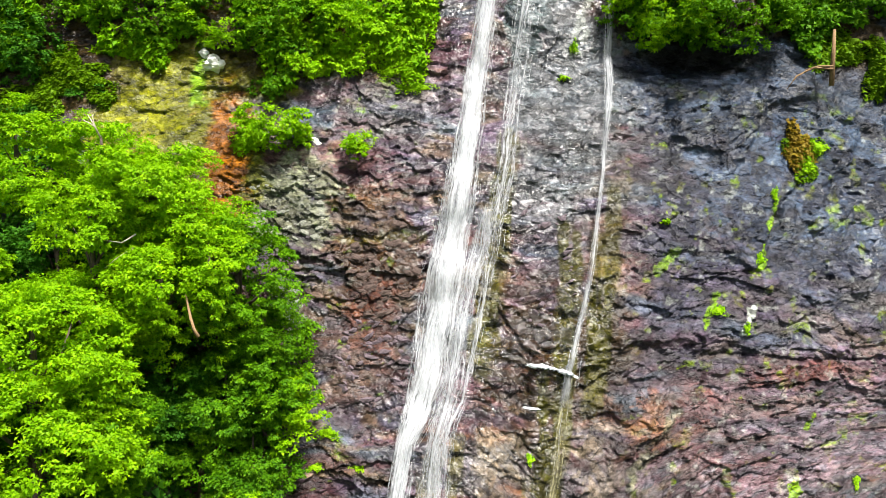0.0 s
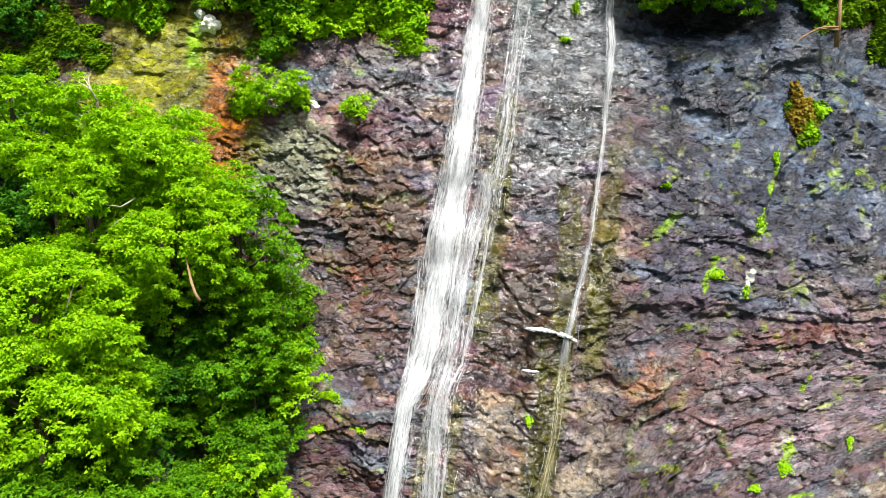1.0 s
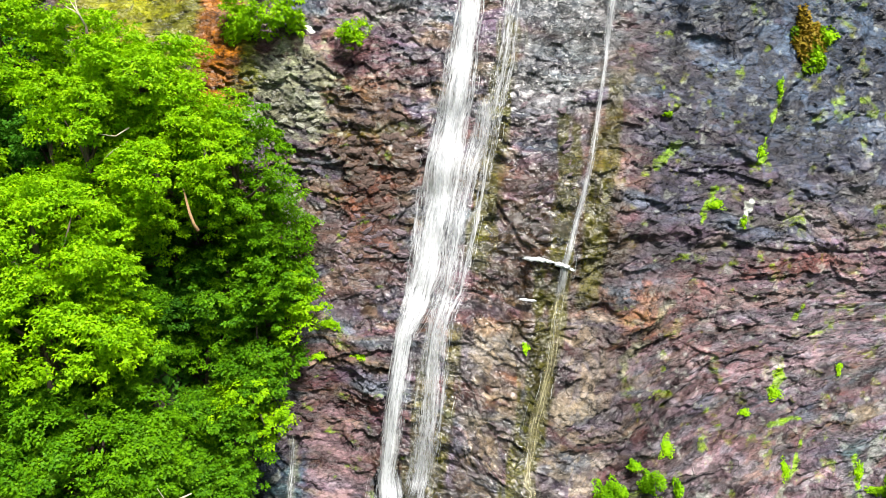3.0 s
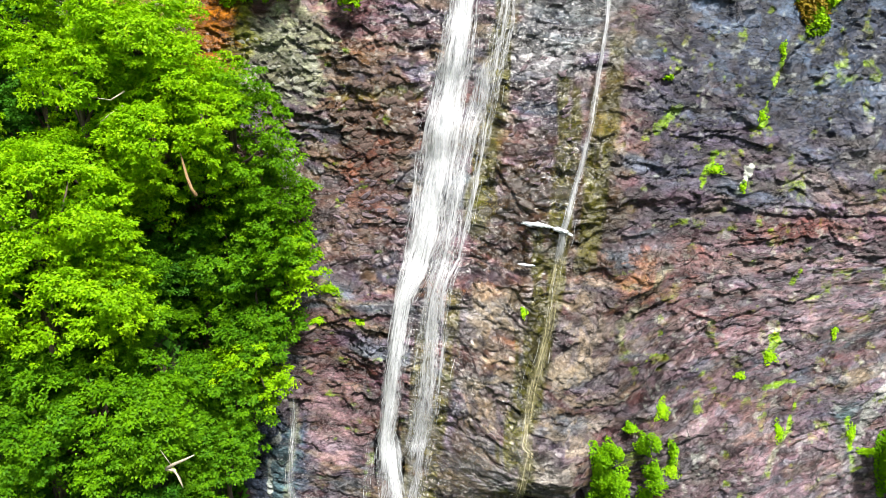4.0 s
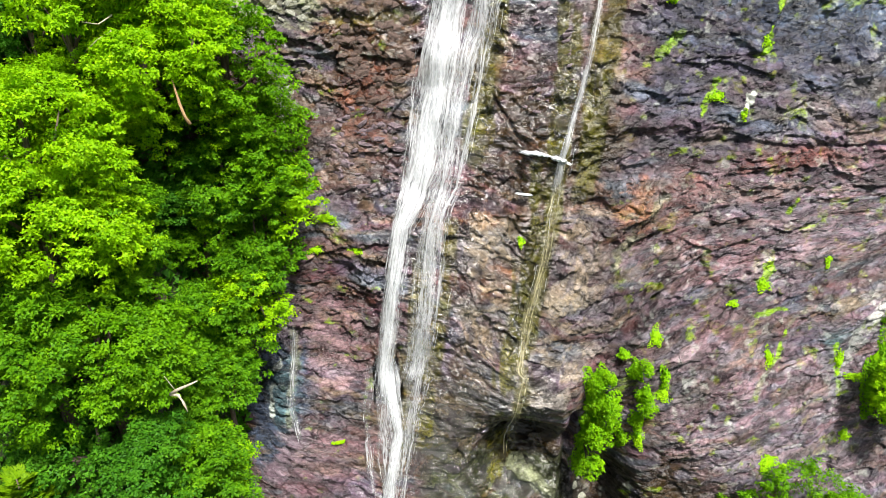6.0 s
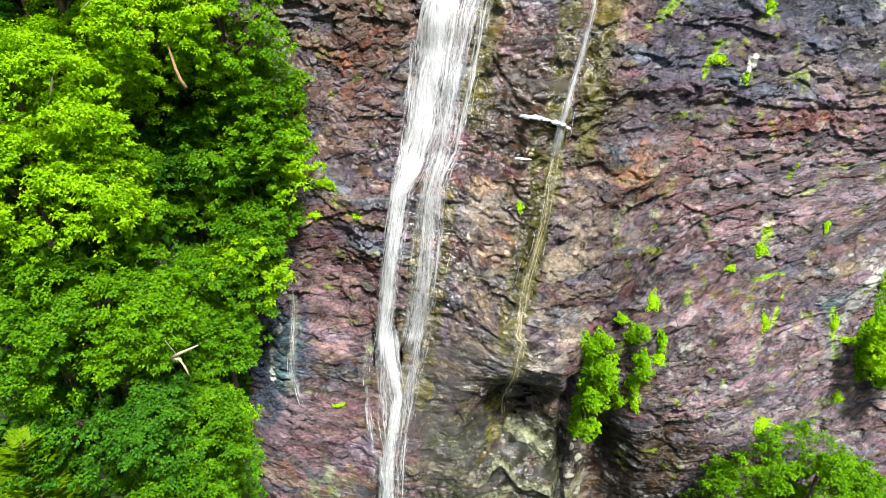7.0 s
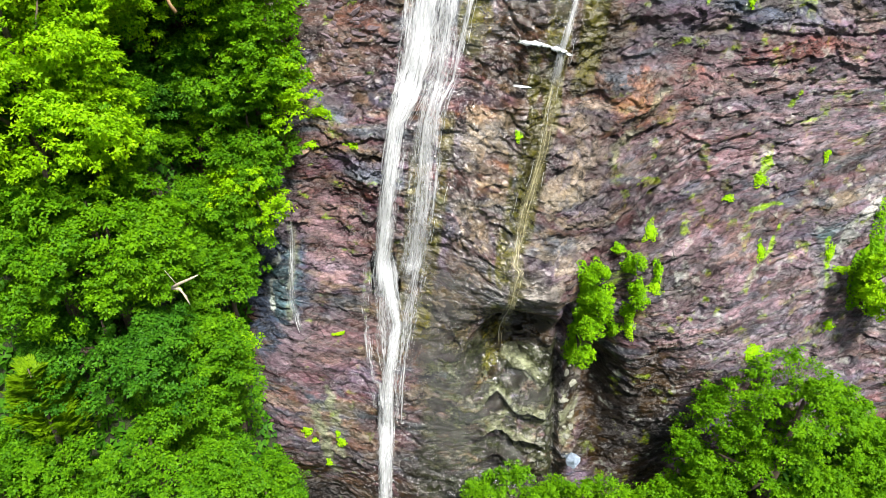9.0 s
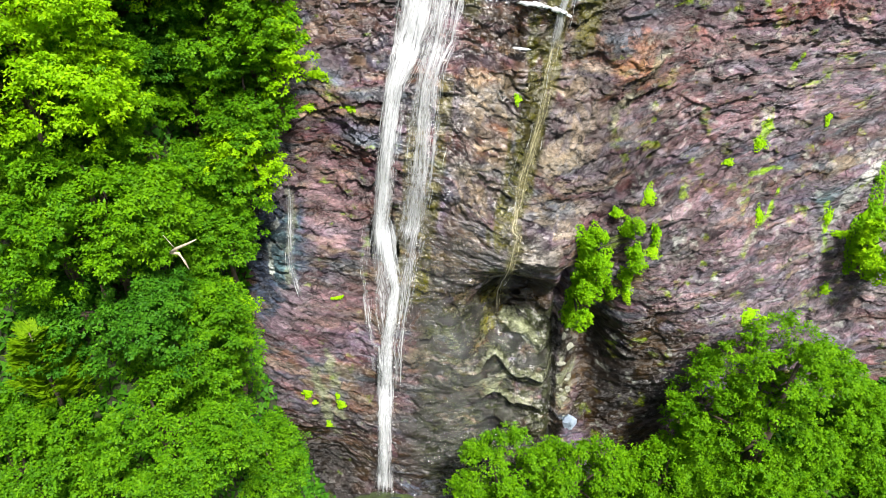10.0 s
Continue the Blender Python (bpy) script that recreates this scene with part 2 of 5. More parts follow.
def value_noise(x, z, seed):
    ix, iz = np.floor(x), np.floor(z)
    fx, fz = x - ix, z - iz
    fx, fz = fx * fx * fx * (fx * (fx * 6 - 15) + 10), fz * fz * fz * (fz * (fz * 6 - 15) + 10)
    a, b = hashed(ix, iz, seed), hashed(ix + 1, iz, seed)
    c, d = hashed(ix, iz + 1, seed), hashed(ix + 1, iz + 1, seed)
    return (a + (b - a) * fx) * (1 - fz) + (c + (d - c) * fx) * fz


def fbm(x, z, seed, octaves=4):
    total, amp, norm = 0.0, 1.0, 0.0
    for i in range(octaves):
        total = total + amp * value_noise(x * 2 ** i + 17.3 * i, z * 2 ** i - 9.1 * i, seed + i)
        norm, amp = norm + amp, amp * 0.5
    return total / norm


def facets(x, z, sx, sz, seed, tilt=1.0, scale=0.05):
    """Broken plates: each cell is a plane of its own height and slope, its lower edge proud. Also the distance to the cell's edge."""
    px, pz = x / sx, z / sz
    ix, iz = np.floor(px), np.floor(pz)
    first, second = np.full(px.shape, 9.0), np.full(px.shape, 9.0)
    height, tone = np.zeros(px.shape), np.zeros(px.shape)
    for dx in (-1, 0, 1):
        for dz in (-1, 0, 1):
            cx, cz = ix + dx, iz + dz
            qx = px - (cx + hashed(cx, cz, seed))
            qz = pz - (cz + hashed(cx, cz, seed + 1))
            dist = qx * qx + qz * qz
            h = hashed(cx, cz, seed + 2) - 0.5 + tilt * ((hashed(cx, cz, seed + 3) - 0.5) * qx + (hashed(cx, cz, seed + 4) - 0.5 + scale) * qz)
            near = dist < first
            second = np.where(near, first, np.minimum(second, dist))
            height = np.where(near, h, height)
            tone = np.where(near, hashed(cx, cz, seed + 7), tone)
            first = np.where(near, dist, first)
    return height, np.sqrt(second) - np.sqrt(first), tone


def bump(x, z, cx, cz, rx, rz):
    return np.exp(-((x - cx) / rx) ** 2 - ((z - cz) / rz) ** 2)


def ease(a, b, v):
    s = np.clip((v - a) / (b - a), 0.0, 1.0)
    return s * s * (3 - 2 * s)


# swellings (negative, towards the valley) and hollows (positive) of the cliff: x, z, half width, half height, depth
SWELL = [(7.9, 8.6, 1.1, 3.0, 1.2), (4.0, 12.2, 1.6, 0.9, 0.7), (4.4, 14.9, 2.7, 1.5, -1.0), (3.7, 10.9, 2.0, 2.3, 1.5), (3.4, 5.0, 1.8, 2.6, 0.6), (7.2, 10.0, 1.25, 4.6, 1.5),
         (13.0, 13.0, 5.0, 6.0, -1.2), (10.5, 37.9, 3.2, 0.9, 1.3), (-6.0, 1.6, 2.6, 2.8, 1.3), (-13.0, 34.5, 5.0, 3.2, -0.5),
         (-3.6, 27.0, 2.6, 4.0, -0.3), (15.5, 29.0, 6.0, 5.0, -0.5), (-6.5, 12.0, 1.6, 4.0, -0.5), (1.8, 31.0, 1.2, 6.0, 0.3)]


def cliff_y(x, z):
    """Where the face of the cliff stands, without its fine relief."""
    y = 30.0 + 0.2 * (z - 33.0)
    for cx, cz, rx, rz, d in SWELL:
        y = y + d * bump(x, z, cx, cz, rx, rz)
    edge = 23.0 + 0.12 * np.sin(x * 1.3) + 0.05 * np.sin(x * 4.1 + 1)
    y = y - 0.45 * ease(0.12, -0.2, z - edge) * ease(-8.5, -6.5, x) * ease(5.0, 3.6, x) * ease(14.0, 21.0, z)
    edge = 25.55 + 0.1 * np.sin(x * 3.0)
    y = y - 0.35 * ease(0.08, -0.1, z - edge) * ease(3.4, 3.8, x) * ease(5.6, 5.2, x) * ease(23.0, 25.0, z)
    roof = 13.1 - 0.22 * (x - 4.1) ** 2 + 0.1 * np.sin(x * 4.0)
    y = y + 0.75 * ease(roof + 0.2, roof - 0.45, z) * ease(8.2, 10.8, z) * ease(0.8, 3.6, x) * ease(6.9, 4.9, x)
    # folded ledges under the cave
    fold = np.abs(np.sin(z * 1.9 + 0.9 * np.sin(x * 1.5 + 0.4) + 0.35 * np.sin(x * 3.7)))
    y = y - 0.45 * (1 - fold) ** 2 * ease(1.4, 2.6, x) * ease(6.0, 5.3, x) * ease(4.0, 5.5, z) * ease(10.6, 9.4, z)
    return y


def ground_z(x, y):
    """The height of the ground: a steep wooded bank, a low bank on the other side and the plateau behind the cliff."""
    wob = 0.8 * np.sin(x * 0.31 + 1.0) * np.cos(y * 0.27) + 0.35 * np.sin(x * 0.9 + y * 0.7)
    bank = 26.0 * ease(-5.5, -12.5, x) * ease(9.0, 26.0, y) + 14.0 * ease(-15.0, -60.0, x)
    other = 6.0 * ease(6.0, 15.0, x) * ease(12.0, 23.0, y) + 20.0 * ease(18.0, 60.0, x)
    plateau = np.clip(4.0 * (y - 29.0), 0.0, 47.0) + 25.0 * ease(45.0, 160.0, y)
    far = 30.0 * ease(-20.0, -150.0, y)
    return np.maximum(np.maximum(bank, other), plateau) + far + wob * ease(30.0, 26.0, y) - 0.4

# ---- large structure: the cliff ----
def spaced(a, b, step, reach, growth=1.35):
    """Even steps from a to b, and ever wider ones to the reach on both sides."""
    mid = list(np.arange(a, b + step * 0.5, step))
    out, d, lo = [], step, a
    while lo > a - reach:
        d *= growth
        lo -= d
        out.append(lo)
    hi, d = mid[-1], step
    up = []
    while hi < b + reach:
        d *= growth
        hi += d
        up.append(hi)
    return np.array(out[::-1] + mid + up)


def sheet(name, X, Y, Z, mat, colours=None, wet=None, smooth=True):
    """A mesh from a grid of places."""
    rows, cols = X.shape
    me = bpy.data.meshes.new(name)
    me.vertices.add(rows * cols)
    me.vertices.foreach_set("co", np.stack([X, Y, Z], -1).astype(np.float32).ravel())
    i = np.arange(rows * cols).reshape(rows, cols)
    quads = np.stack([i[:-1, :-1], i[:-1, 1:], i[1:, 1:], i[1:, :-1]], -1).reshape(-1, 4)
    me.loops.add(quads.size)
    me.loops.foreach_set("vertex_index", quads.ravel().astype(np.int32))
    me.polygons.add(len(quads))
    me.polygons.foreach_set("loop_start", (np.arange(len(quads)) * 4).astype(np.int32))
    me.polygons.foreach_set("use_smooth", np.full(len(quads), smooth))
    me.update(calc_edges=True)
    if colours is not None:
        a = me.attributes.new("tint", "FLOAT_COLOR", "POINT")
        a.data.foreach_set("color", np.concatenate([colours, np.ones((*X.shape, 1))], -1).astype(np.float32).ravel())
    if wet is not None:
        a = me.attributes.new("wet", "FLOAT", "POINT")
        a.data.foreach_set("value", wet.astype(np.float32).ravel())
    me.materials.append(mat)
    return new(name, me)


# open cracks and folds: x, z of both ends, half width, depth
CRACKS = []
CRACKS += [(6.15, 13.6, 5.9, 4.0, 0.4, 1.5), (0.5, 13.5, 1.6, 9.5, 0.14, 0.4), (15.41, 33.51, 13.92, 31.38, 0.16, 0.4), (13.92, 31.38, 12.75, 29.16, 0.14, 0.35), (11.32, 20.53, 9.55, 19.08, 0.25, 0.5), (9.55, 19.08, 6.58, 15.63, 0.25, 0.6), (11.32, 20.53, 12.9, 18.46, 0.2, 0.12), (2.3, 27.56, 3.65, 25.35, 0.12, 0.3), (2.91, 22.77, 4.01, 21.56, 0.12, 0.35)]
CRACKS += [(7.79, 28.81, 12.8, 29.18, 0.1, 0.2), (10.96, 25.74, 18.75, 25.5, 0.16, 0.3), (4.96, 39.16, 4.32, 37.67, 0.08, 0.25), (4.32, 37.67, 5.54, 36.93, 0.08, 0.2), (9.65, 23.6, 7.6, 20.47, 0.12, -0.25), (-5.22, 21.03, -2.1, 21.62, 0.12, 0.35)]


def layers(x, z, rough=1.0):
    """Coordinates along (u) and across (v) the folded layers of the rock."""
    v = z + 0.1 * x + rough * (1.3 * (fbm(x * 0.16, z * 0.16, 3, 3) - 0.5) + 0.45 * (fbm(x * 0.6, z * 0.6, 5, 3) - 0.5))
    # the dome between the falls, the fold that climbs beside the gully and the steep layers of the lower slope
    v = v + 1.2 * bump(x, z, 3.4, 17.5, 3.2, 5.0) + 1.6 * bump(x, z, 7.5, 17.5, 3.4, 4.5)
    v = v - 0.27 * np.clip(x - 7.0, 0, 14) * ease(23.5, 18.0, z - 0.2 * (x - 8.0))
    v = v - 0.25 * np.clip(-x - 1.0, 0, 8) * ease(17.0, 11.0, z)
    u = x - 0.15 * z + rough * 0.9 * (fbm(x * 0.4, z * 0.4, 13, 3) - 0.5)
    return u, v


def terrace(q, sharp=0.35):
    """Steps: flat plates and short steep edges. Also the nearness of an edge and the number of the plate."""
    i = np.floor(q)
    f = q - i
    return i + ease(1.0 - sharp, 1.0, f) + 0.25 * f, np.exp(-((f - 1.0 + 0.5 * sharp) / (0.45 * sharp)) ** 2), i


def relief(x, z):
    """The fine relief of the rock (towards the valley is negative), how near a crack is, and the tone of each plate."""
    u, v = layers(x, z)
    # broad plates, thin layers and splinters along the layers
    q1, e1, i1 = terrace(fbm(u * 0.22, v * 0.55, 100, 4) * 9.0 + 0.35 * v)
    q2, e2, i2 = terrace(fbm(u * 0.55, v * 1.5, 110, 4) * 10.0 + 0.9 * v, 0.4)
    q3, e3, i3 = terrace(fbm(u * 1.3, v * 3.4, 120, 3) * 8.0 + 1.6 * v, 0.5)
    h1 = q1 - (fbm(u * 0.22, v * 0.55, 100, 2) * 9.0 + 0.35 * v) * 1.25
    h2 = q2 - (fbm(u * 0.55, v * 1.5, 110, 2) * 10.0 + 0.9 * v) * 1.25
    h3 = q3 - (fbm(u * 1.3, v * 3.4, 120, 2) * 8.0 + 1.6 * v) * 1.25
    # angular blocks, strongest on the broken rock beside the wood
    b1, c1, t1 = facets(u, v, 1.7, 1.0, 300, 1.3, 0.2)
    b2, c2, t2 = facets(u + 0.15 * np.sin(v * 5.0), v + 0.12 * np.sin(u * 4.0), 0.7, 0.42, 310, 1.5, 0.4)
    b3, c3, t3 = facets(u + 0.07 * np.sin(v * 11.0), v + 0.05 * np.sin(u * 9.0), 0.36, 0.22, 320, 1.6, 0.4)
    rag = 0.5 * (fbm(x * 1.5, z * 1.5, 88) - 0.5)
    blocky = np.clip(0.55 + 0.45 * ease(0.8, -0.4, x + 2 * rag) * ease(12.0, 20.0, z + 2 * rag), 0, 1)
    thin = 1.0 - 0.6 * ease(0.5, -0.5, x + 2 * rag)
    smooth_low = ease(6.8, 8.5, x + 2 * rag) * ease(23.0, 20.5, z - 0.2 * (x - 8.0) + 2 * rag)
    h = thin * (0.05 * h1 + 0.022 * h2 + 0.008 * h3) * (1 - 0.35 * smooth_low)
    h = h + blocky * (0.18 * b1 + 0.13 * b2 + 0.085 * b3 + 0.03 * np.exp(-(c1 / 0.05) ** 2) + 0.015 * np.exp(-(c2 / 0.07) ** 2))
    crack = np.maximum(thin * np.maximum(0.9 * e1, 0.5 * e2), blocky * np.maximum(np.exp(-(c1 / 0.09) ** 2), 0.7 * np.exp(-(c2 / 0.09) ** 2)))
    tone = 0.3 * t1 + 0.22 * t2 + 0.14 * t3 + 0.2 * hashed(i1, np.floor(u * 0.35), 7) + 0.14 * hashed(i2, np.floor(u * 0.8), 8)
    swell = 0.9 * (fbm(x * 0.22, z * 0.22, 41, 3) - 0.5) + 0.18 * (fbm(u * 0.5, v * 0.9, 45, 4) - 0.5)
    for x1, z1, x2, z2, w, d in CRACKS:
        vx, vz = x2 - x1, z2 - z1
        qx, qz = x + 0.5 * (fbm(x, z, 91) - 0.5), z + 0.5 * (fbm(x, z, 92) - 0.5)
        t = np.clip(((qx - x1) * vx + (qz - z1) * vz) / (vx * vx + vz * vz), 0, 1)
        swell = swell + 0.45 * d * np.exp(-(np.hypot(qx - x1 - t * vx, qz - z1 - t * vz) / (0.55 * w)) ** 2)
    calm = 1.0 - 0.5 * ease(0.42, 0.62, fbm(x * 0.35, z * 0.4, 57, 4))
    slab = 1.0 - 0.6 * bump(x, z, -13.0, 34.0, 4.5, 5.0) - 0.7 * bump(x, z, 5.0, 37.0, 3.6, 5.0) - 0.4 * bump(x, z, -2.5, 36.0, 2.5, 1.6)
    slab = np.clip(slab, 0.2, 1.0)
    return swell + h * calm * slab + 0.04 * (fbm(x * 4, z * 5, 77, 4) - 0.5), crack, tone


PAINT = {"purple": (0.1, 0.077, 0.096), "mauve": (0.165, 0.108, 0.128), "blue": (0.038, 0.05, 0.082), "teal": (0.075, 0.13, 0.14), "brown": (0.06, 0.032, 0.014),
         "red": (0.12, 0.045, 0.038), "pale": (0.2, 0.21, 0.15), "olive": (0.2, 0.2, 0.025), "orange": (0.3, 0.12, 0.01), "rust": (0.3, 0.13, 0.055),
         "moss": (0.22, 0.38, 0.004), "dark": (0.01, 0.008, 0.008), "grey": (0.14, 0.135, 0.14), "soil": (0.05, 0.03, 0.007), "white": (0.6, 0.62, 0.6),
         "lime": (0.24, 0.26, 0.012), "algae": (0.075, 0.07, 0.01), "flake": (0.12, 0.16, 0.23), "lilac": (0.19, 0.135, 0.165), "sand": (0.22, 0.16, 0.09), "slime": (0.06, 0.056, 0.005), "umber": (0.03, 0.017, 0.007), "slate": (0.13, 0.138, 0.155), "lavender": (0.15, 0.115, 0.19), "steel": (0.09, 0.13, 0.165), "bottle": (0.032, 0.036, 0.02), "ash": (0.2, 0.185, 0.18), "tan": (0.2, 0.14, 0.075), "maroon": (0.11, 0.036, 0.034)}
# broad patches of colour: x, z, half width, half height, strength
BROAD = {}
BROAD["umber"] = [(6.4, 26.22, 1.2, 2.4, 0.6), (3.93, 26.21, 1.3, 2.2, 0.5), (4.12, 23.49, 1.6, 1.0, 0.6), (1.77, 16.61, 1.4, 1.6, 0.4), (8.44, 7.72, 1.6, 3.0, 0.95), (3.69, 11.73, 1.6, 1.2, 0.9), (0.82, 13.54, 1.6, 3.0, 0.7), (10.38, 9.74, 1.5, 1.8, 0.85), (9.67, 7.1, 2.4, 3.4, 0.92), (11.56, 10.55, 1.6, 1.4, 0.6), (2.26, 8.92, 1.7, 3.2, 0.85), (4.7, 4.94, 2.0, 1.8, 0.88), (-2.01, 6.71, 2.6, 2.6, 0.45), (-9.11, 9.41, 0.9, 3.4, 0.75), (-4.68, 1.48, 2.2, 2.0, 0.6)]
BROAD["slate"] = [(5.54, 36.93, 2.6, 4.2, 0.75), (4.01, 32.55, 1.4, 2.0, 0.5), (-2.05, 35.94, 2.4, 1.2, 0.45)]
BROAD["blue"] = [(12.73, 36.96, 7.0, 3.0, 0.9), (15.92, 32.56, 5.0, 3.5, 0.75), (4.24, 32.07, 2.2, 3.0, 0.5), (5.32, 37.68, 2.5, 3.0, 0.55), (-7.13, 14.4, 1.5, 3.4, 0.95), (14.2, 19.24, 1.8, 1.2, 0.6)]
BROAD["olive"] = [(-12.0, 35.2, 3.4, 3.4, 0.97), (-8.6, 33.4, 1.3, 2.6, 0.7), (-8.2, 37.3, 2.0, 1.2, 0.75), (-11.11, 38.15, 2.2, 1.4, 0.7), (-8.74, 32.55, 0.7, 1.6, 0.6)]
BROAD["orange"] = [(-9.3, 33.6, 1.25, 3.0, 1.0), (-9.82, 35.92, 0.5, 0.7, 0.9), (-8.98, 32.55, 0.7, 0.9, 0.7), (-16.23, 37.65, 0.7, 0.9, 0.6)]
BROAD["pale"] = [(-6.58, 31.6, 1.9, 2.2, 0.75), (-6.49, 27.61, 0.7, 1.4, 0.8), (-7.09, 33.03, 1.0, 0.9, 0.6), (6.67, 7.17, 0.55, 1.5, 0.8), (4.44, 12.33, 1.5, 0.6, 0.35)]
BROAD["brown"] = [(3.65, 25.35, 1.8, 2.4, 0.6), (6.51, 25.76, 1.1, 1.8, 0.7), (-3.37, 25.35, 2.0, 2.4, 0.45), (-2.71, 29.25, 1.9, 2.2, 0.85), (-4.42, 31.84, 1.3, 0.6, 0.6), (-5.74, 25.78, 0.6, 2.2, 0.7), (-8.91, 8.78, 0.9, 3.0, 0.6), (1.26, 19.65, 1.0, 1.2, 0.4), (9.89, 7.52, 1.6, 2.6, 0.85)]
BROAD["mauve"] = [(13.78, 22.43, 5.0, 3.2, 0.5), (12.01, 16.66, 4.0, 3.0, 0.5), (-3.72, 25.54, 1.6, 2.0, 0.4), (-4.4, 16.58, 1.4, 1.8, 0.6), (-5.35, 11.43, 1.8, 2.0, 0.6), (-4.9, 17.77, 1.2, 1.6, 0.5)]
BROAD["red"] = [(14.53, 24.94, 2.0, 0.4, 0.85), (10.37, 23.61, 0.9, 1.0, 0.6), (-2.92, 27.18, 1.1, 1.8, 0.5), (12.44, 21.32, 1.6, 0.7, 0.5), (11.21, 20.06, 1.6, 0.4, 0.6), (-5.26, 19.68, 0.8, 0.7, 0.4)]
BROAD["rust"] = [(8.25, 22.88, 0.9, 0.9, 0.4), (6.55, 23.35, 0.9, 0.5, 0.4), (1.72, 22.42, 0.9, 0.4, 0.6), (2.6, 19.99, 0.8, 0.9, 0.4)]
BROAD["soil"] = [(-11.23, 40.41, 9.0, 1.9, 0.95), (-4.54, 39.16, 3.6, 1.6, 0.9), (12.77, 40.42, 6.0, 1.6, 0.9), (-17.2, 37.41, 3.2, 2.2, 0.95), (-15.66, 39.91, 3.4, 1.8, 0.9), (-8.22, 38.91, 3.0, 1.6, 0.7), (17.62, 38.66, 1.7, 1.4, 0.85)]
# dark patches: painted shade in the cave, gully, undercut and below the brink shrub
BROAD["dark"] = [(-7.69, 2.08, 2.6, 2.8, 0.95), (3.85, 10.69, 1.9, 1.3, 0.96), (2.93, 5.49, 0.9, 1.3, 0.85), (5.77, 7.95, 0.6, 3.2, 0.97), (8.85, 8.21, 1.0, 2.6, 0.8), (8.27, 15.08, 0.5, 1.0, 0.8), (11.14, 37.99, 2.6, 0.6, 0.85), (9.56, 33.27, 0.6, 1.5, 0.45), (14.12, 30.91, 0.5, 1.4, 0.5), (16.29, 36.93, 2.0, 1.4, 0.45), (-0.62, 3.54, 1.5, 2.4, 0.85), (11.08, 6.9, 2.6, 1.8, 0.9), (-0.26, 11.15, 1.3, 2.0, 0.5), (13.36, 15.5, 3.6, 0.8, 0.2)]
BROAD["grey"] = [(3.83, 14.94, 1.6, 0.8, 0.6), (1.97, 21.11, 1.6, 1.0, 0.35), (10.41, 15.6, 1.4, 1.6, 0.4), (16.92, 11.47, 3.2, 1.2, 0.4)]
BROAD["teal"] = [(3.6, 39.16, 0.8, 2.4, 0.7), (-6.77, 14.65, 0.7, 1.8, 0.5), (17.5, 16.62, 0.8, 1.4, 0.6), (10.52, 14.92, 1.0, 0.8, 0.4), (-3.06, 17.36, 0.5, 0.8, 0.2)]
# streaks and veins: x, z of both ends, half width, strength
STREAK = {}
STREAK["slime"] = [(5.61, 30.41, 5.05, 22.57, 0.3, 0.8), (5, 22.87, 3.6, 16.68, 0.45, 0.8), (3.86, 18.5, 3.43, 10.18, 0.4, 0.8), (4.1, 24.7, 4.17, 23.25, 0.35, 0.9), (-0.2, 17.73, -0.78, 12.37, 0.5, 0.7), (2.95, 34.49, 1.44, 25.26, 0.55, 0.85), (5.18, 30.88, 4.59, 23.49, 0.35, 0.8), (7.37, 32.07, 6, 23.47, 0.55, 0.75), (4.26, 22, 2.97, 15.8, 0.6, 0.85), (0.65, 22.41, -0.09, 16.56, 0.35, 0.7), (-0.52, 21.23, -1.88, 11.19, 0.5, 0.7), (-1.96, 14.44, -2.14, 18.65, 0.4, 0.5)]
STREAK["algae"] = [(-4.39, 30.42, -0.93, 30.41, 0.3, 0.5), (2.88, 13.61, 2.77, 9.91, 0.5, 0.7), (6.61, 30.41, 6.49, 24.38, 0.4, 0.5)]
# dark lines of the cracks, and the gully's shade put into the colour
STREAK["dark"] = [(7.36, 15.54, 6.71, 8.16, 0.45, 0.9), (14.43, 33.27, 12.87, 29.28, 0.2, 0.7), (10.39, 20.62, 7.93, 16.11, 0.25, 0.7), (11.91, 19.94, 12.99, 19.02, 0.2, 0.3), (-4.51, 37.42, 0.64, 36.44, 0.12, 0.7), (-6.78, 22.72, -6.96, 20.06, 0.35, 0.8), (-5.21, 21.15, -2.34, 21.62, 0.12, 0.7)]
STREAK["pale"] = [(9.55, 23.36, 7.6, 20.47, 0.22, 0.5), (15.89, 18.62, 13.61, 15.03, 0.14, 0.55), (-6.31, 17.66, -6.53, 13.45, 0.2, 0.6), (-5.9, 8.4, -5.2, 4.0, 0.3, 0.95), (-5.2, 9.5, -4.7, 5.5, 0.25, 0.9), (3.67, 10.22, 5.05, 9.2, 0.25, 0.75), (1.96, 7.6, 4.52, 7.81, 0.2, 0.4)]
STREAK["white"] = [(12.58, 27.66, 12.17, 26.73, 0.13, 0.9), (19.43, 18.48, 17.78, 16.36, 0.35, 0.35), (-7.1, 16.37, -7.48, 13.61, 0.12, 0.5), (6.34, 40.42, 5.83, 38.19, 0.25, 0.35)]
STREAK["moss"] = [(14, 32.32, 12.87, 29.28, 0.1, 0.8), (17.48, 17.11, 17.84, 15.13, 0.16, 0.9), (13.75, 18.45, 15.38, 18.64, 0.12, 0.8), (13.85, 19.94, 14.25, 20.51, 0.25, 0.8), (15.13, 17.49, 14.36, 16.38, 0.12, 0.8), (11.22, 28.11, 10.73, 26.95, 0.2, 0.75), (15.28, 23.3, 14.79, 22.85, 0.12, 0.7), (9.43, 29.95, 8.93, 29.01, 0.25, 0.5), (-10.44, 39.15, -10.5, 36.16, 0.25, 0.8)]


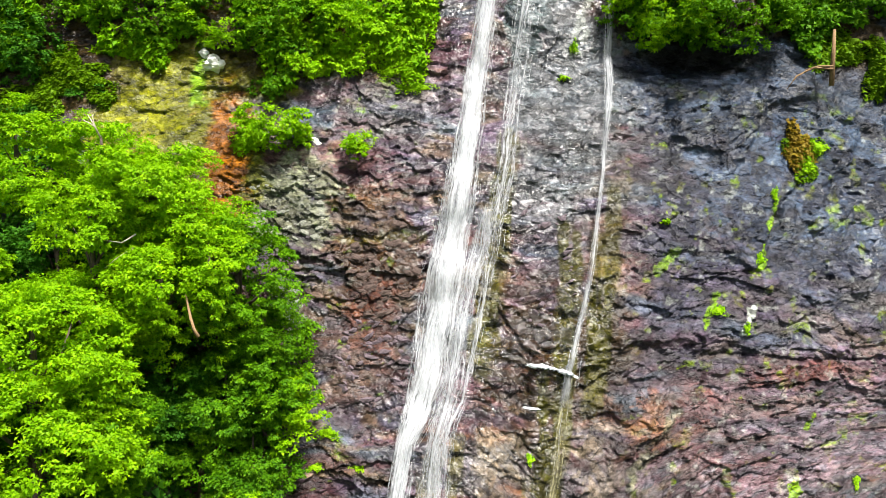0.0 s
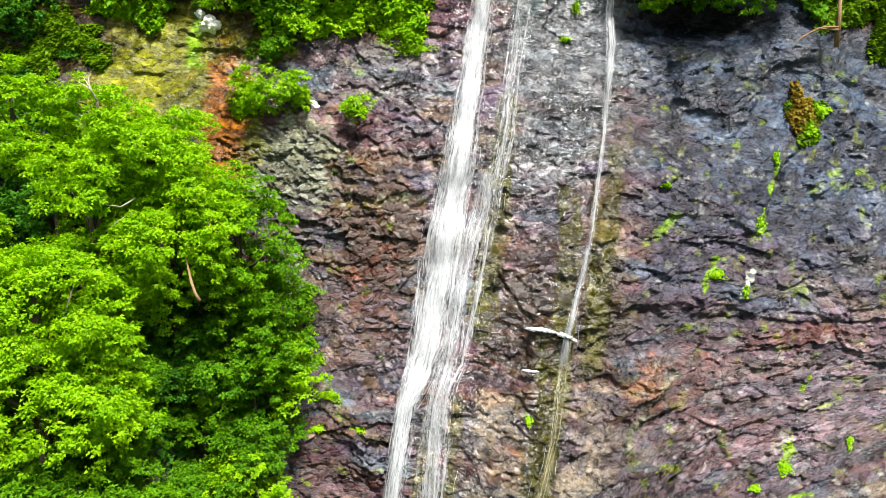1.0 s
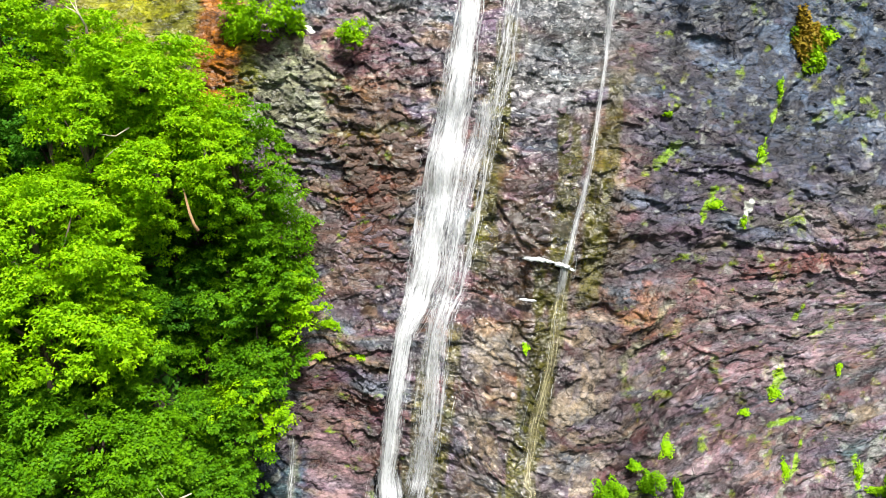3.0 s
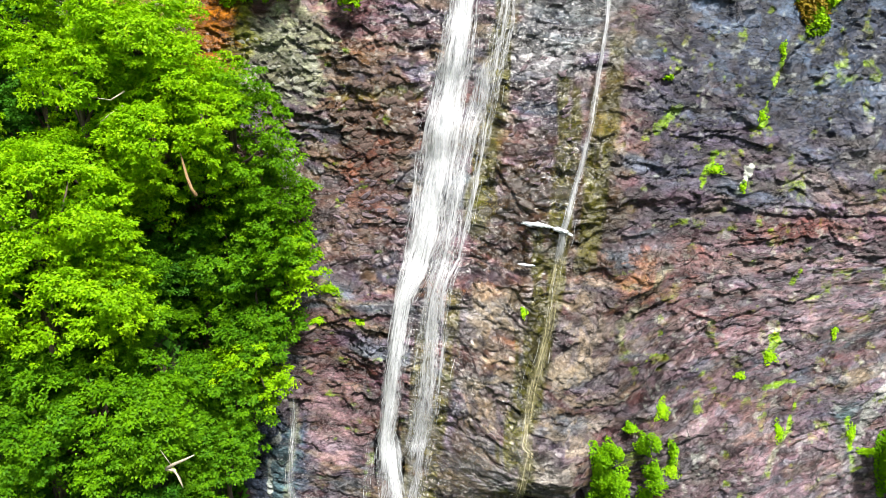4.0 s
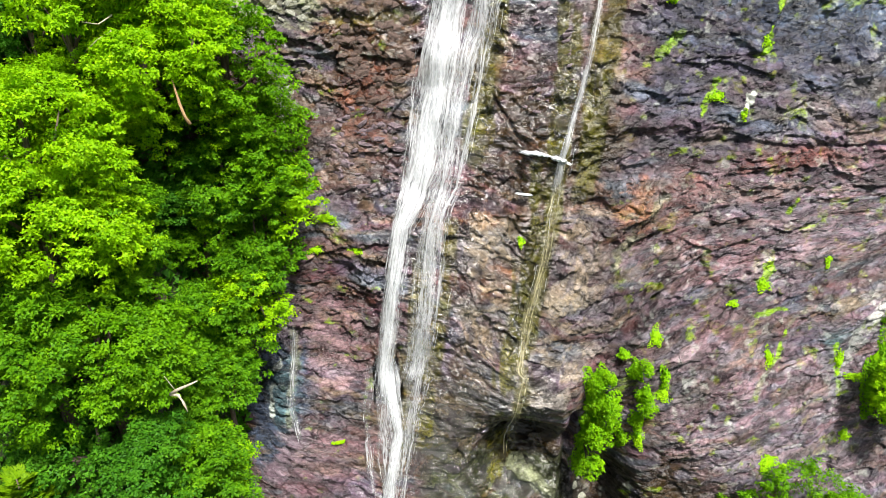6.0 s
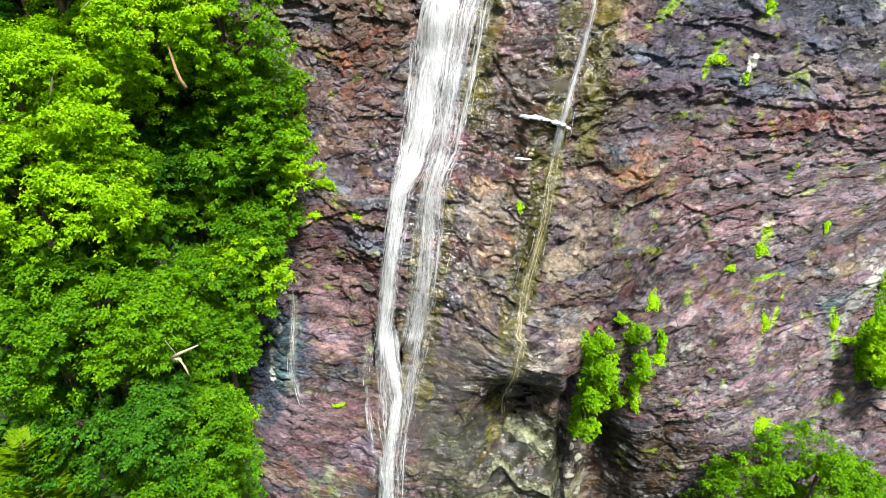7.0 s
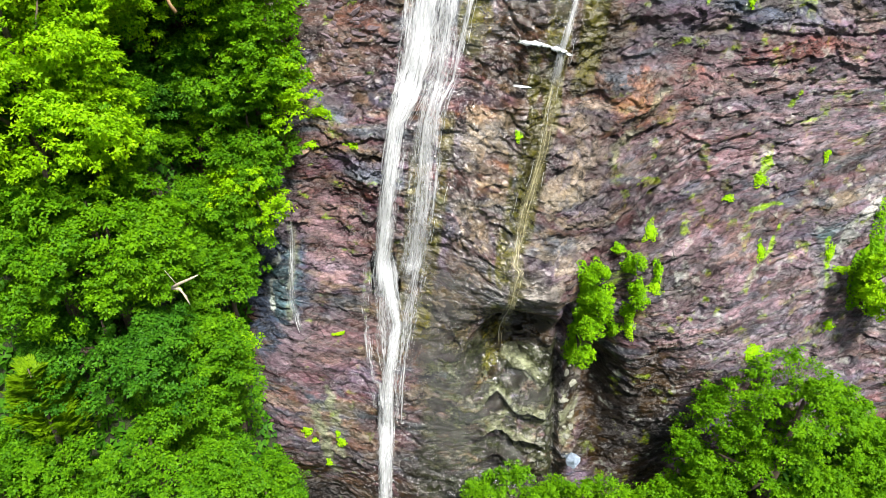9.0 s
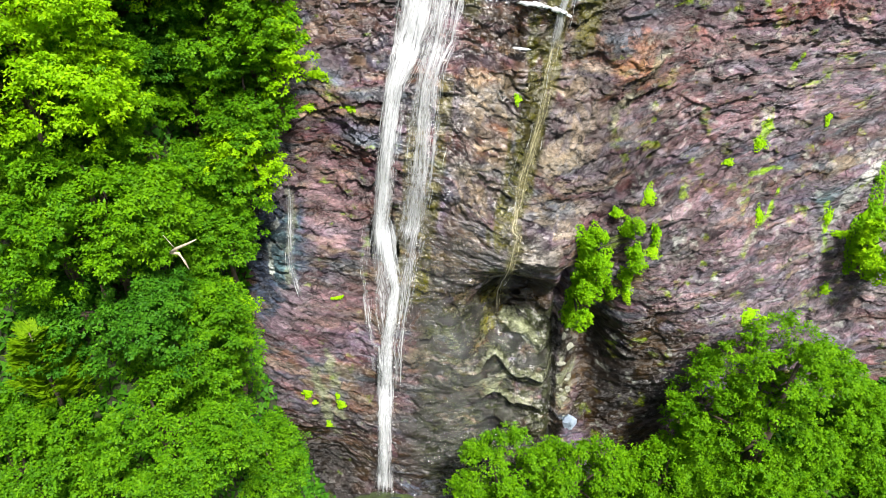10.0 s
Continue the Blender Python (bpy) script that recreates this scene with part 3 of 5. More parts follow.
def paint(x, z, crack, tone):
    """The rock's own colours, shade painted into its hollows, and how wet it is."""
    u, v = layers(x, z)
    n1, n2, n3 = fbm(x * 0.35, z * 0.5, 501), fbm(u * 0.6, v * 1.5, 511), fbm(u * 1.7, v * 4.0, 521, 5)
    wx = x + 1.3 * (fbm(x * 0.9, z * 0.9, 531, 5) - 0.5)
    wz = z + 1.3 * (fbm(x * 0.9, z * 0.9, 541, 5) - 0.5)
    col = np.empty((*x.shape, 3))
    base = np.array(PAINT["purple"])
    col[:] = base

    def lay(name, mask):
        mask = np.clip(mask, 0, 1)[..., None]
        col[:] = col * (1 - mask) + np.array(PAINT[name]) * mask

    lay("blue", ease(0.5, 0.7, n1) * 0.5)
    lay("mauve", ease(0.5, 0.65, n2 + 0.4 * (tone - 0.5)) * 0.6)
    lay("brown", ease(0.52, 0.75, 1 - n1) * 0.45)
    lay("red", ease(0.6, 0.78, fbm(u * 0.7, v * 2.2, 551)) * 0.45)
    for name, seed, sx, sz in (("lavender", 611, 0.8, 1.1), ("steel", 621, 0.7, 1.3), ("tan", 631, 1.1, 1.5), ("maroon", 641, 0.7, 1.3)):
        lay(name, 0.5 * ease(0.5, 0.68, fbm(u * sx * 0.5, v * sz * 1.1, seed, 5) + 0.3 * (tone - 0.5)))
    for name in ("blue", "teal", "mauve", "grey", "brown", "red", "rust", "plates", "slate", "pale", "olive", "orange", "soil", "umber", "dark"):
        if name == "plates":
            upper_right = ease(7.5, 10.0, x) * ease(28.0, 32.0, z)
            lay("flake", 0.55 * ease(0.56, 0.62, tone + 0.5 * (n3 - 0.5)) * upper_right)
            lay("dark", 0.7 * ease(0.46, 0.4, tone + 0.4 * (n2 - 0.5)) * upper_right)
            lay("lilac", 0.45 * ease(0.55, 0.63, tone + 0.6 * (n3 - 0.5)) * ease(6.0, 9.0, x) * ease(24.0, 21.0, z))
            low_slope = ease(6.8, 9.5, x) * ease(24.5, 21.5, z - 0.2 * (x - 8.0))
            lay("lilac", 0.5 * low_slope * ease(0.38, 0.6, n1 * 0.5 + n2 * 0.5))
            lay("steel", 0.3 * low_slope * ease(0.52, 0.64, n3))
            lay("blue", 0.58 * ease(7.0, 9.5, x) * ease(23.0, 27.0, z - 0.2 * (x - 8.0)))
            block = ease(0.4, 1.4, x) * ease(8.5, 6.5, x) * ease(23.2, 22.6, z) * ease(13.0, 16.0, z)
            lay("ash", 0.6 * block * ease(0.36, 0.6, tone + 0.6 * (n2 - 0.5)))
            lay("umber", 0.9 * ease(1.0, 1.8, x) * ease(7.4, 5.8, x) * ease(23.0, 23.5, z) * ease(30.0, 27.0, z) * ease(0.66, 0.42, n3))
            lay("umber", 0.8 * ease(7.6, 8.4, x) * ease(11.6, 10.0, x) * ease(12.2, 10.0, z) * ease(0.75, 0.5, n3))
            lay("sand", 0.35 * ease(0.55, 0.63, tone + 0.5 * (n2 - 0.5)) * ease(0.5, 1.5, x) * ease(7.5, 6.0, x) * ease(24.0, 22.0, z))
            continue
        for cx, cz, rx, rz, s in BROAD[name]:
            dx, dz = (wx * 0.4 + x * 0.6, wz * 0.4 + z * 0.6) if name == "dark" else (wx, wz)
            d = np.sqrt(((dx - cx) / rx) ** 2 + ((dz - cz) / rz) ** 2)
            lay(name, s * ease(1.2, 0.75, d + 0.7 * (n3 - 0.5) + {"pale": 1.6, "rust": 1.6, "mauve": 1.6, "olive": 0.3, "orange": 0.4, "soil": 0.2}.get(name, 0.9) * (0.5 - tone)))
    # the dark wet foot of the cliff, the pale dome and the broken ledge under its cave
    foot_zone = ease(-1.6, 0.0, wx) * ease(6.4, 5.6, wx) * ease(13.0, 10.5, wz)
    lay("bottle", 0.9 * foot_zone * ease(0.78, 0.5, n3))
    lay("umber", 0.8 * ease(7.0, 3.5, wz + 0.35 * (wx + 4.0)) * ease(1.0, -1.0, wx) * ease(0.75, 0.45, n3))
    # shade of the undercut left corner, painted as near-black rock
    lay("dark", 0.8 * ease(3.0, 1.2, wz + 0.35 * (wx + 4.0)) * ease(-3.4, -5.0, wx))
    lay("bottle", 0.55 * ease(-1.2, -0.2, wx) * ease(2.4, 1.2, wx) * ease(17.0, 13.0, wz))
    lay("ash", 0.8 * bump(wx, wz, 4.1, 14.7, 1.9, 1.2) * ease(0.35, 0.55, n3))
    crest = (1 - np.abs(np.sin(z * 1.9 + 0.9 * np.sin(x * 1.5 + 0.4) + 0.35 * np.sin(x * 3.7)))) ** 2
    lay("pale", 0.85 * ease(0.3, 0.7, bump(wx, wz, 4.0, 8.2, 2.0, 2.2)) * ease(0.25, 0.6, crest + 0.8 * (n3 - 0.5)))
    lay("pale", 0.9 * ease(0.45, 0.7, bump(wx, wz, 6.7, 7.6, 0.55, 2.6)) * ease(0.35, 0.5, n3))
    # brown rock of the cave, its shade put into the same colour
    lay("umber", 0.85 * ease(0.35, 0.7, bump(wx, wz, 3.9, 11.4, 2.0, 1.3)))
    for name in ("algae", "slime", "dark", "pale", "white", "moss"):
        for x1, z1, x2, z2, w, s in STREAK[name]:
            vx, vz = x2 - x1, z2 - z1
            t = np.clip(((wx - x1) * vx + (wz - z1) * vz) / (vx * vx + vz * vz + 1e-6), 0, 1)
            warp = 0.15 if name in ("slime", "algae") else 0.45
            kx, kz = x * (1 - warp) + wx * warp, z * (1 - warp) + wz * warp
            d = np.hypot(kx - x1 - t * vx, kz - z1 - t * vz) / w
            fine = fbm(x * (5.0 if name in ("slime", "algae") else 3.5), z * (0.5 if name in ("slime", "algae") else 3.5), 561, 4)
            lay(name, s * (ease(1.05, 0.8, d + 2.2 * (fine - 0.5)) if name in ("moss", "white") else ease(1.3, 0.5, d + 1.6 * (fine - 0.5))))
    # light and dark plates, darker colour along the cracks and moss that grows out of them
    col *= (0.65 + 0.7 * ease(0.25, 0.75, fbm(u * 0.9, v * 2.6, 571, 5)))[..., None] * (0.68 + 0.64 * ease(0.25, 0.75, tone))[..., None]
    col *= (1 - 0.4 * crack * ease(0.35, 0.6, n2))[..., None]
    right = ease(6.5, 9.0, x) * ease(38.0, 34.0, z)
    leftish = ease(-8.0, -5.0, x) * ease(-0.5, -2.5, x)
    spots = ease(0.67, 0.73, fbm(x * 1.9, z * 1.9, 581, 5)) * (0.2 + crack)
    lay("lime", 0.35 * spots * right)
    lay("moss", 0.4 * spots * right * ease(0.5, 0.6, n3) + 0.5 * spots * leftish * ease(0.52, 0.62, n3))
    lay("white", 0.25 * ease(0.7, 0.76, fbm(x * 2.6, z * 3.4, 591, 4)) * (right + leftish * ease(26, 30, z)))
    falls = np.exp(-((x - (0.3 + (z - 20) * 0.085)) / 2.6) ** 2) + 0.8 * np.exp(-((x - (4.6 + (z - 25) * 0.12)) / 1.6) ** 2)
    col *= np.array([0.68, 0.7, 0.65])
    grey = col.mean(-1, keepdims=True)
    col = np.clip(grey + 1.3 * (col - grey), 0.002, 1.0)
    wet = np.clip(0.25 + 0.5 * falls + 0.6 * (n1 - 0.5) + -0.15 * ease(7, 9, x) * ease(23, 27, z) + 0.5 * bump(x, z, 3.5, 8.0, 3.4, 5.0), 0, 1)
    return col, wet


gx = spaced(-19.5, 21.5, 0.054, 130.0)
gx = np.concatenate([gx[gx < -9.5][::3], gx[gx >= -9.5]])
gz = np.concatenate([np.arange(-6.0, -0.5, 0.5), np.arange(-0.5, 42.0, 0.054), np.arange(42.1, 47.6, 0.3)])
CX, CZ = np.meshgrid(gx, gz)
side = ease(70.0, 24.0, np.abs(CX))
jitter = np.random.RandomState(4)
fine = (np.abs(CX - 1.0) < 20.3) & (CZ < 42.0) & (CZ > -0.4)
CX = CX + fine * jitter.uniform(-0.01, 0.01, CX.shape)
CZ = CZ + fine * jitter.uniform(-0.01, 0.01, CX.shape)
REL, CRACK, TONE = relief(CX, CZ)
CY = cliff_y(CX, CZ) + REL
TINT, WET = paint(CX, CZ, CRACK, TONE)
# the brink turns back into the plateau
back_y = np.linspace(1.0, 14.0, 10)[:, None] + CY[-1:, :]
back_z = np.full_like(back_y, 47.4) + 0.25 * np.sin(np.arange(10))[:, None]
cliff = sheet("cliff_face", np.vstack([CX, np.repeat(CX[-1:], 10, 0)]), np.vstack([CY, back_y]), np.vstack([CZ, back_z]), ROCK,
              np.concatenate([TINT, np.repeat(TINT[-1:], 10, 0)]), np.concatenate([WET, np.repeat(WET[-1:], 10, 0)]), smooth=True)
LU, LV = layers(CX, CZ, 0.25)
strata = np.stack([LU, LV, CY], -1)
along_layers = cliff.data.attributes.new("layers", "FLOAT_VECTOR", "POINT")
along_layers.data.foreach_set("vector", np.concatenate([strata, np.repeat(strata[-1:], 10, 0)]).astype(np.float32).ravel())
tagged(cliff, "steep wet purple-grey rock cliff with mossy cracks", "cliff", kind="structure")

FACE_X, FACE_Z = np.arange(-20.0, 22.0, 0.15), np.arange(-1.0, 43.0, 0.15)
fx, fz = np.meshgrid(FACE_X, FACE_Z)
FACE_Y = cliff_y(fx, fz) + relief(fx, fz)[0]
front = FACE_Y.copy()
for _ in range(3):
    pad = np.pad(front, 1, mode="edge")
    front = np.min([pad[i:i + front.shape[0], j:j + front.shape[1]] for i in range(3) for j in range(3)], axis=0)
FRONT_Y = front
for _ in range(3):
    pad = np.pad(FRONT_Y, 1, mode="edge")
    FRONT_Y = np.mean([pad[i:i + front.shape[0], j:j + front.shape[1]] for i in range(3) for j in range(3)], axis=0)


def on_face(x, z, grid=None):
    """The y of the rock's surface at x, z."""
    grid = FACE_Y if grid is None else grid
    u = np.clip((np.asarray(x, float) - FACE_X[0]) / 0.15, 0, len(FACE_X) - 1.01)
    v = np.clip((np.asarray(z, float) - FACE_Z[0]) / 0.15, 0, len(FACE_Z) - 1.01)
    i, j = np.floor(u).astype(int), np.floor(v).astype(int)
    a, b = u - i, v - j
    return (grid[j, i] * (1 - a) + grid[j, i + 1] * a) * (1 - b) + (grid[j + 1, i] * (1 - a) + grid[j + 1, i + 1] * a) * b


# ---- ground, one sheet to the horizon ----
hx, hy = spaced(-34.0, 34.0, 0.6, 1500.0, 1.25), spaced(-6.0, 34.0, 0.6, 1500.0, 1.25)
GX, GY = np.meshgrid(hx, hy)
GZ = ground_z(GX, GY) + 0.5 * (fbm(GX * 0.4, GY * 0.4, 601) - 0.5)
ground = sheet("ground", GX, GY, GZ, SOIL)
tagged(ground, "dark forest soil with low green growth", "ground", kind="structure")


# ---- helpers for things ----
def thing(name, place, label, category, group="", kind=""):
    ob = new(name)
    ob.empty_display_size = 0.3
    ob.location = place
    return tagged(ob, label, category, group, kind)


def part(name, bm, mat, parent, label="", smooth=True):
    me = bpy.data.meshes.new(name)
    bm.to_mesh(me)
    bm.free()
    for f in me.polygons:
        f.use_smooth = smooth
    me.materials.append(mat)
    ob = new(name, me)
    ob.parent = parent
    return tagged(ob, label)


def tube(bm, points, radii, sides=7, rng=None):
    """A bent, tapered round stem through the points."""
    rings = []
    pts = [Vector(p) for p in points]
    for i, (p, r) in enumerate(zip(pts, radii)):
        d = (pts[min(i + 1, len(pts) - 1)] - pts[max(i - 1, 0)]).normalized()
        a = d.orthogonal().normalized()
        b = d.cross(a)
        rings.append([bm.verts.new(p + (a * math.cos(6.2832 * s / sides) + b * math.sin(6.2832 * s / sides)) * r * (1 + (rng.uniform(-0.15, 0.15) if rng else 0))) for s in range(sides)])
    for r1, r2 in zip(rings, rings[1:]):
        for s in range(sides):
            bm.faces.new((r1[s], r1[(s + 1) % sides], r2[(s + 1) % sides], r2[s]))
    bm.faces.new(rings[0][::-1])
    bm.faces.new(rings[-1])
    return bm


def unit(v):
    return v / np.maximum(np.linalg.norm(v, axis=-1, keepdims=True), 1e-6)


def leaves(name, place, along, up, size, mat, parent, wide=0.78, label=""):
    """Many small pointed leaflets in one mesh: a place, a direction, an upper side and a length for each."""
    along = unit(along)
    across = unit(np.cross(along, up))
    up = np.cross(across, along)
    L, W = size[:, None], size[:, None] * wide * 0.5
    tip = place + along * L - up * L * 0.15
    root = place + along * L * 0.12
    v = np.stack([root + across * W, tip, root - across * W + up * W * 0.3], 1).reshape(-1, 3)
    n = len(place)
    me = bpy.data.meshes.new(name)
    me.vertices.add(3 * n)
    me.vertices.foreach_set("co", v.astype(np.float32).ravel())
    me.loops.add(3 * n)
    me.loops.foreach_set("vertex_index", np.arange(3 * n, dtype=np.int32))
    me.polygons.add(n)
    me.polygons.foreach_set("loop_start", (np.arange(n) * 3).astype(np.int32))
    me.update(calc_edges=True)
    me.materials.append(mat)
    ob = new(name, me)
    ob.parent = parent
    return tagged(ob, label)


def sprays(rs, rx, ry, rz, clump, per, length, lobes=6, low=-0.75, shell=0.62, flat=0.92):
    """The leaves of a crown: many domed clumps, each of small tufts, on an uneven, lobed shell. Places are about the crown's middle."""
    area = 4 * math.pi * ((rx * ry) ** 1.6 / 3 + (rx * rz) ** 1.6 / 3 + (ry * rz) ** 1.6 / 3) ** (1 / 1.6)
    count = max(5, int(area / (clump * clump) * 0.46))
    d = unit(rs.normal(size=(count * 4, 3)))
    d = d[d[:, 2] > low][:count]
    lobe = unit(rs.normal(size=(lobes, 3)))
    reach = 0.62 + 0.45 * np.max(np.clip(d @ lobe.T, 0, 1) ** 4, axis=1)
    reach *= shell + (1 - shell) * rs.random(len(d)) ** 0.5
    c = d * reach[:, None] * np.array([rx, ry, rz])
    cr = clump * rs.uniform(0.55, 1.25, len(d))
    k, tufts = len(d), 13
    # tufts on the dome of each clump
    e = unit(rs.normal(size=(k, tufts, 3)) + d[:, None] * 0.7 + np.array([0, 0, 0.75]))
    t = c[:, None] + e * cr[:, None, None] * rs.uniform(0.6, 1.08, (k, tufts, 1)) * np.array([1.1, 1.1, flat])
    each = max(3, per // tufts)
    q = unit(rs.normal(size=(k, tufts, each, 3)) + e[:, :, None] * 0.5)
    spread = cr[:, None, None, None] * 0.3 * rs.uniform(0.2, 1.0, (k, tufts, each, 1))
    p = t[:, :, None] + q * spread * np.array([1.15, 1.15, 0.55])
    p[..., 2] -= 0.3 * spread[..., 0]
    along = q * np.array([1, 1, 0.6]) + e[:, :, None] * 0.4 + rs.normal(size=p.shape) * 0.5
    along[..., 2] -= 0.45
    up = e[:, :, None] * 0.9 + np.array([0, 0, 0.6]) + rs.normal(size=p.shape) * 0.5
    size = length * rs.uniform(0.65, 1.3, p.shape[:3])
    return p.reshape(-1, 3), along.reshape(-1, 3), up.reshape(-1, 3), size.reshape(-1), c, cr


def broadleaf(place, radii, mat, seed, label, clump=0.78, per=150, length=0.2, name="tree", group="trees of the wooded bank", base=None, **how):
    """A tree whose crown's middle is at the place: trunk from the ground, limbs and layered leaves."""
    rs, rng = np.random.RandomState(seed), random.Random(seed)
    x, y, z = place
    rx, ry, rz = radii
    foot = base or (x + rng.uniform(-0.3, 0.3), y + 0.6, float(ground_z(np.float64(x), np.float64(y + 0.6))) - 0.3)
    if not base and z - foot[2] > 7.5 and abs(x) < 19:
        foot = (x, float(on_face(x, z - rz - 1.0)) + 0.2, z - rz - 1.0)  # rooted in the rock behind
    tree = thing(name, foot, label, "tree", group)
    top = Vector((x - foot[0], y - foot[1], z - foot[2]))
    bm = bmesh.new()
    r0 = 0.05 + 0.045 * (rx + rz)
    tube(bm, [(0, 0, 0), top * 0.3 + Vector((rng.uniform(-.2, .2), rng.uniform(-.2, .2), 0)), top * 0.65 + Vector((rng.uniform(-.2, .2), 0, 0)), top, top + Vector((0, 0, rz * 0.7))],
         [r0, r0 * 0.8, r0 * 0.6, r0 * 0.4, r0 * 0.12], 8, rng)
    trunk = part("trunk", bm, BARK, tree)
    p, al, up, size, c, pr = sprays(rs, rx, ry, rz, clump, per, length, **how)
    off = np.array(top)
    for i in rng.sample(range(len(c)), min(7, len(c))):
        tip = Vector(c[i]) * 0.75 + top
        start = top * rng.uniform(0.6, 0.95)
        bm = bmesh.new()
        mid = start.lerp(tip, 0.5) + Vector((0, 0, rng.uniform(-0.1, 0.4)))
        tube(bm, [start, mid, tip], [r0 * 0.35, r0 * 0.22, r0 * 0.06], 6, rng)
        part("limb", bm, BARK, trunk)
    leaves("crown", p + off, al, up, size, mat, tree)
    return tree


def shrub(place, radii, mat, seed, label, clump=0.5, per=234, length=0.12, name="shrub", category="shrub", group="shrubs on the cliff", **how):
    """A bush rooted in the rock behind it, with a few stems."""
    rs, rng = np.random.RandomState(seed), random.Random(seed)
    x, y, z = place
    root_z = z - radii[2] * 0.5
    foot = (x, float(on_face(x, root_z)) + 0.05, root_z)
    bush = thing(name, foot, label, category, group)
    off = Vector((x - foot[0], y - foot[1], z - foot[2]))
    how.setdefault("low", -0.95)
    how.setdefault("lobes", 14)
    how.setdefault("shell", 0.75)
    p, al, up, size, c, pr = sprays(rs, *radii, clump, per, length, **how)
    for i in rng.sample(range(len(c)), min(5, len(c))):
        tip = Vector(c[i]) * 0.9 + off
        bm = bmesh.new()
        tube(bm, [(0, 0.1, 0), tip * 0.5 + Vector((0, 0, 0.1)), tip], [0.045, 0.03, 0.008], 5, rng)
        part("stem", bm, BARK, bush)
    leaves("foliage", p + np.array(off), al, up, size, mat, bush)
    return bush


def cushion(x, z, rx, rz, seed, mat=None, thick=0.14, length=0.07, label="bright green moss cushion growing on wet rock", name="moss_cushion", dense=1.0):
    """A low cushion of moss or grass that follows the rock."""
    rs = np.random.RandomState(seed)
    n = int(1700 * rx * rz * dense) + 120
    r, a = np.sqrt(rs.random(n)), rs.random(n) * 6.2832
    edge = 1 + 0.3 * np.sin(a * 3 + seed) + 0.2 * np.sin(a * 5 + seed * 2.3)
    px, pz = x + rx * r * edge * np.cos(a), z + rz * r * edge * np.sin(a)
    py = on_face(px, pz) - thick * (1 - r ** 2) * rs.random(n)
    foot = (x, float(on_face(x, z)), z)
    ob = thing(name, foot, label, "moss", "moss on the cliff")
    place = np.stack([px, py, pz], -1) - np.array(foot)
    along = rs.normal(size=(n, 3)) * 0.5 + np.array([0, -0.9, -0.25])
    up = np.array([0, -0.3, 1.0]) + rs.normal(size=(n, 3)) * 0.3
    leaves("foliage", place, along, up, length * rs.uniform(0.6, 1.4, n), mat or LEAF_MOSS, ob, 0.7)
    bm = bmesh.new()
    bmesh.ops.create_icosphere(bm, subdivisions=3, radius=1.0)
    for v in bm.verts:
        q = v.co.copy()
        lump = 0.75 + 0.5 * noise.noise(q * 1.7 + Vector((seed, 0, 0)))
        wx, wz = q.x * rx * 0.85 * lump, q.z * rz * 0.85 * lump
        v.co = Vector((wx, float(on_face(x + wx, z + wz)) - foot[1] + q.y * thick * 0.6, wz))
    part("mat", bm, mat or LEAF_MOSS, ob)
    return ob


def boulder(name, place, size, mat, seed, label, group="loose rocks", rough=0.6):
    """An angular, broken stone."""
    rng = random.Random(seed)
    bm = bmesh.new()
    bmesh.ops.create_icosphere(bm, subdivisions=3, radius=1.0)
    cuts = [(Vector((rng.uniform(-1, 1), rng.uniform(-1, 1), rng.uniform(-1, 1))).normalized(), rng.uniform(0.5, 0.85)) for _ in range(11)]
    for v in bm.verts:
        for nrm, d in cuts:
            over = v.co.dot(nrm) - d
            if over > 0:
                v.co -= nrm * over
        v.co *= 1 + rough * (noise.noise(v.co * 1.6 + Vector((seed, seed, 0))) + 0.6 * noise.noise(v.co * 4.0 + Vector((0, seed, seed))))
        v.co = Vector((v.co.x * size[0], v.co.y * size[1], v.co.z * size[2]))
    me = bpy.data.meshes.new(name)
    bm.to_mesh(me)
    bm.free()
    me.materials.append(mat)
    ob = new(name, me)
    ob.matrix_world = pose(*place, rng.uniform(-20, 20), rng.uniform(-20, 20), rng.uniform(0, 360))
    return tagged(ob, label, "rock", group)


# ---- the water ----
def along_path(path, z):
    """x and half width of a stream at the height z; the path runs from the top down."""
    zs = np.array([q[1] for q in path])[::-1]
    return np.interp(z, zs, [q[0] for q in path][::-1]), np.interp(z, zs, [q[2] for q in path][::-1])


def stream_sheet(name, path, lift, mat, parent, cols=15, step=0.12, spread=1.0, label="", seed=1, ends=1.3, skew=0.0):
    z0, z1 = path[0][1], path[-1][1]
    zs = np.arange(z1, z0, step)

    def fade(v):
        return ease(z1 - 0.01, z1 + ends, v) * ease(z0 + 0.01, z0 - ends, v)

    x, w = along_path(path, zs)
    s = np.linspace(-1, 1, cols)
    X = x[:, None] + w[:, None] * s[None] * spread
    Z = np.repeat(zs[:, None], cols, 1)
    Y = on_face(X, Z, FRONT_Y) - lift * (1.15 - s[None] ** 2) - 0.1 * (fbm(X * 4, Z * 0.8, seed) - 0.5)
    ob = sheet(name, X, Y, Z, mat)
    flow = ob.data.attributes.new("flow", "FLOAT_VECTOR", "POINT")
    core = np.repeat(((1 - np.abs(s) ** 1.7) * (1 - skew * ease(-0.2, 0.9, s)))[None], len(zs), 0) * fade(zs)[:, None]
    flow.data.foreach_set("vector", np.stack([w[:, None] ** 0.5 * s[None], Z, core], -1).astype(np.float32).ravel())
    ob.parent = parent
    return tagged(ob, label)


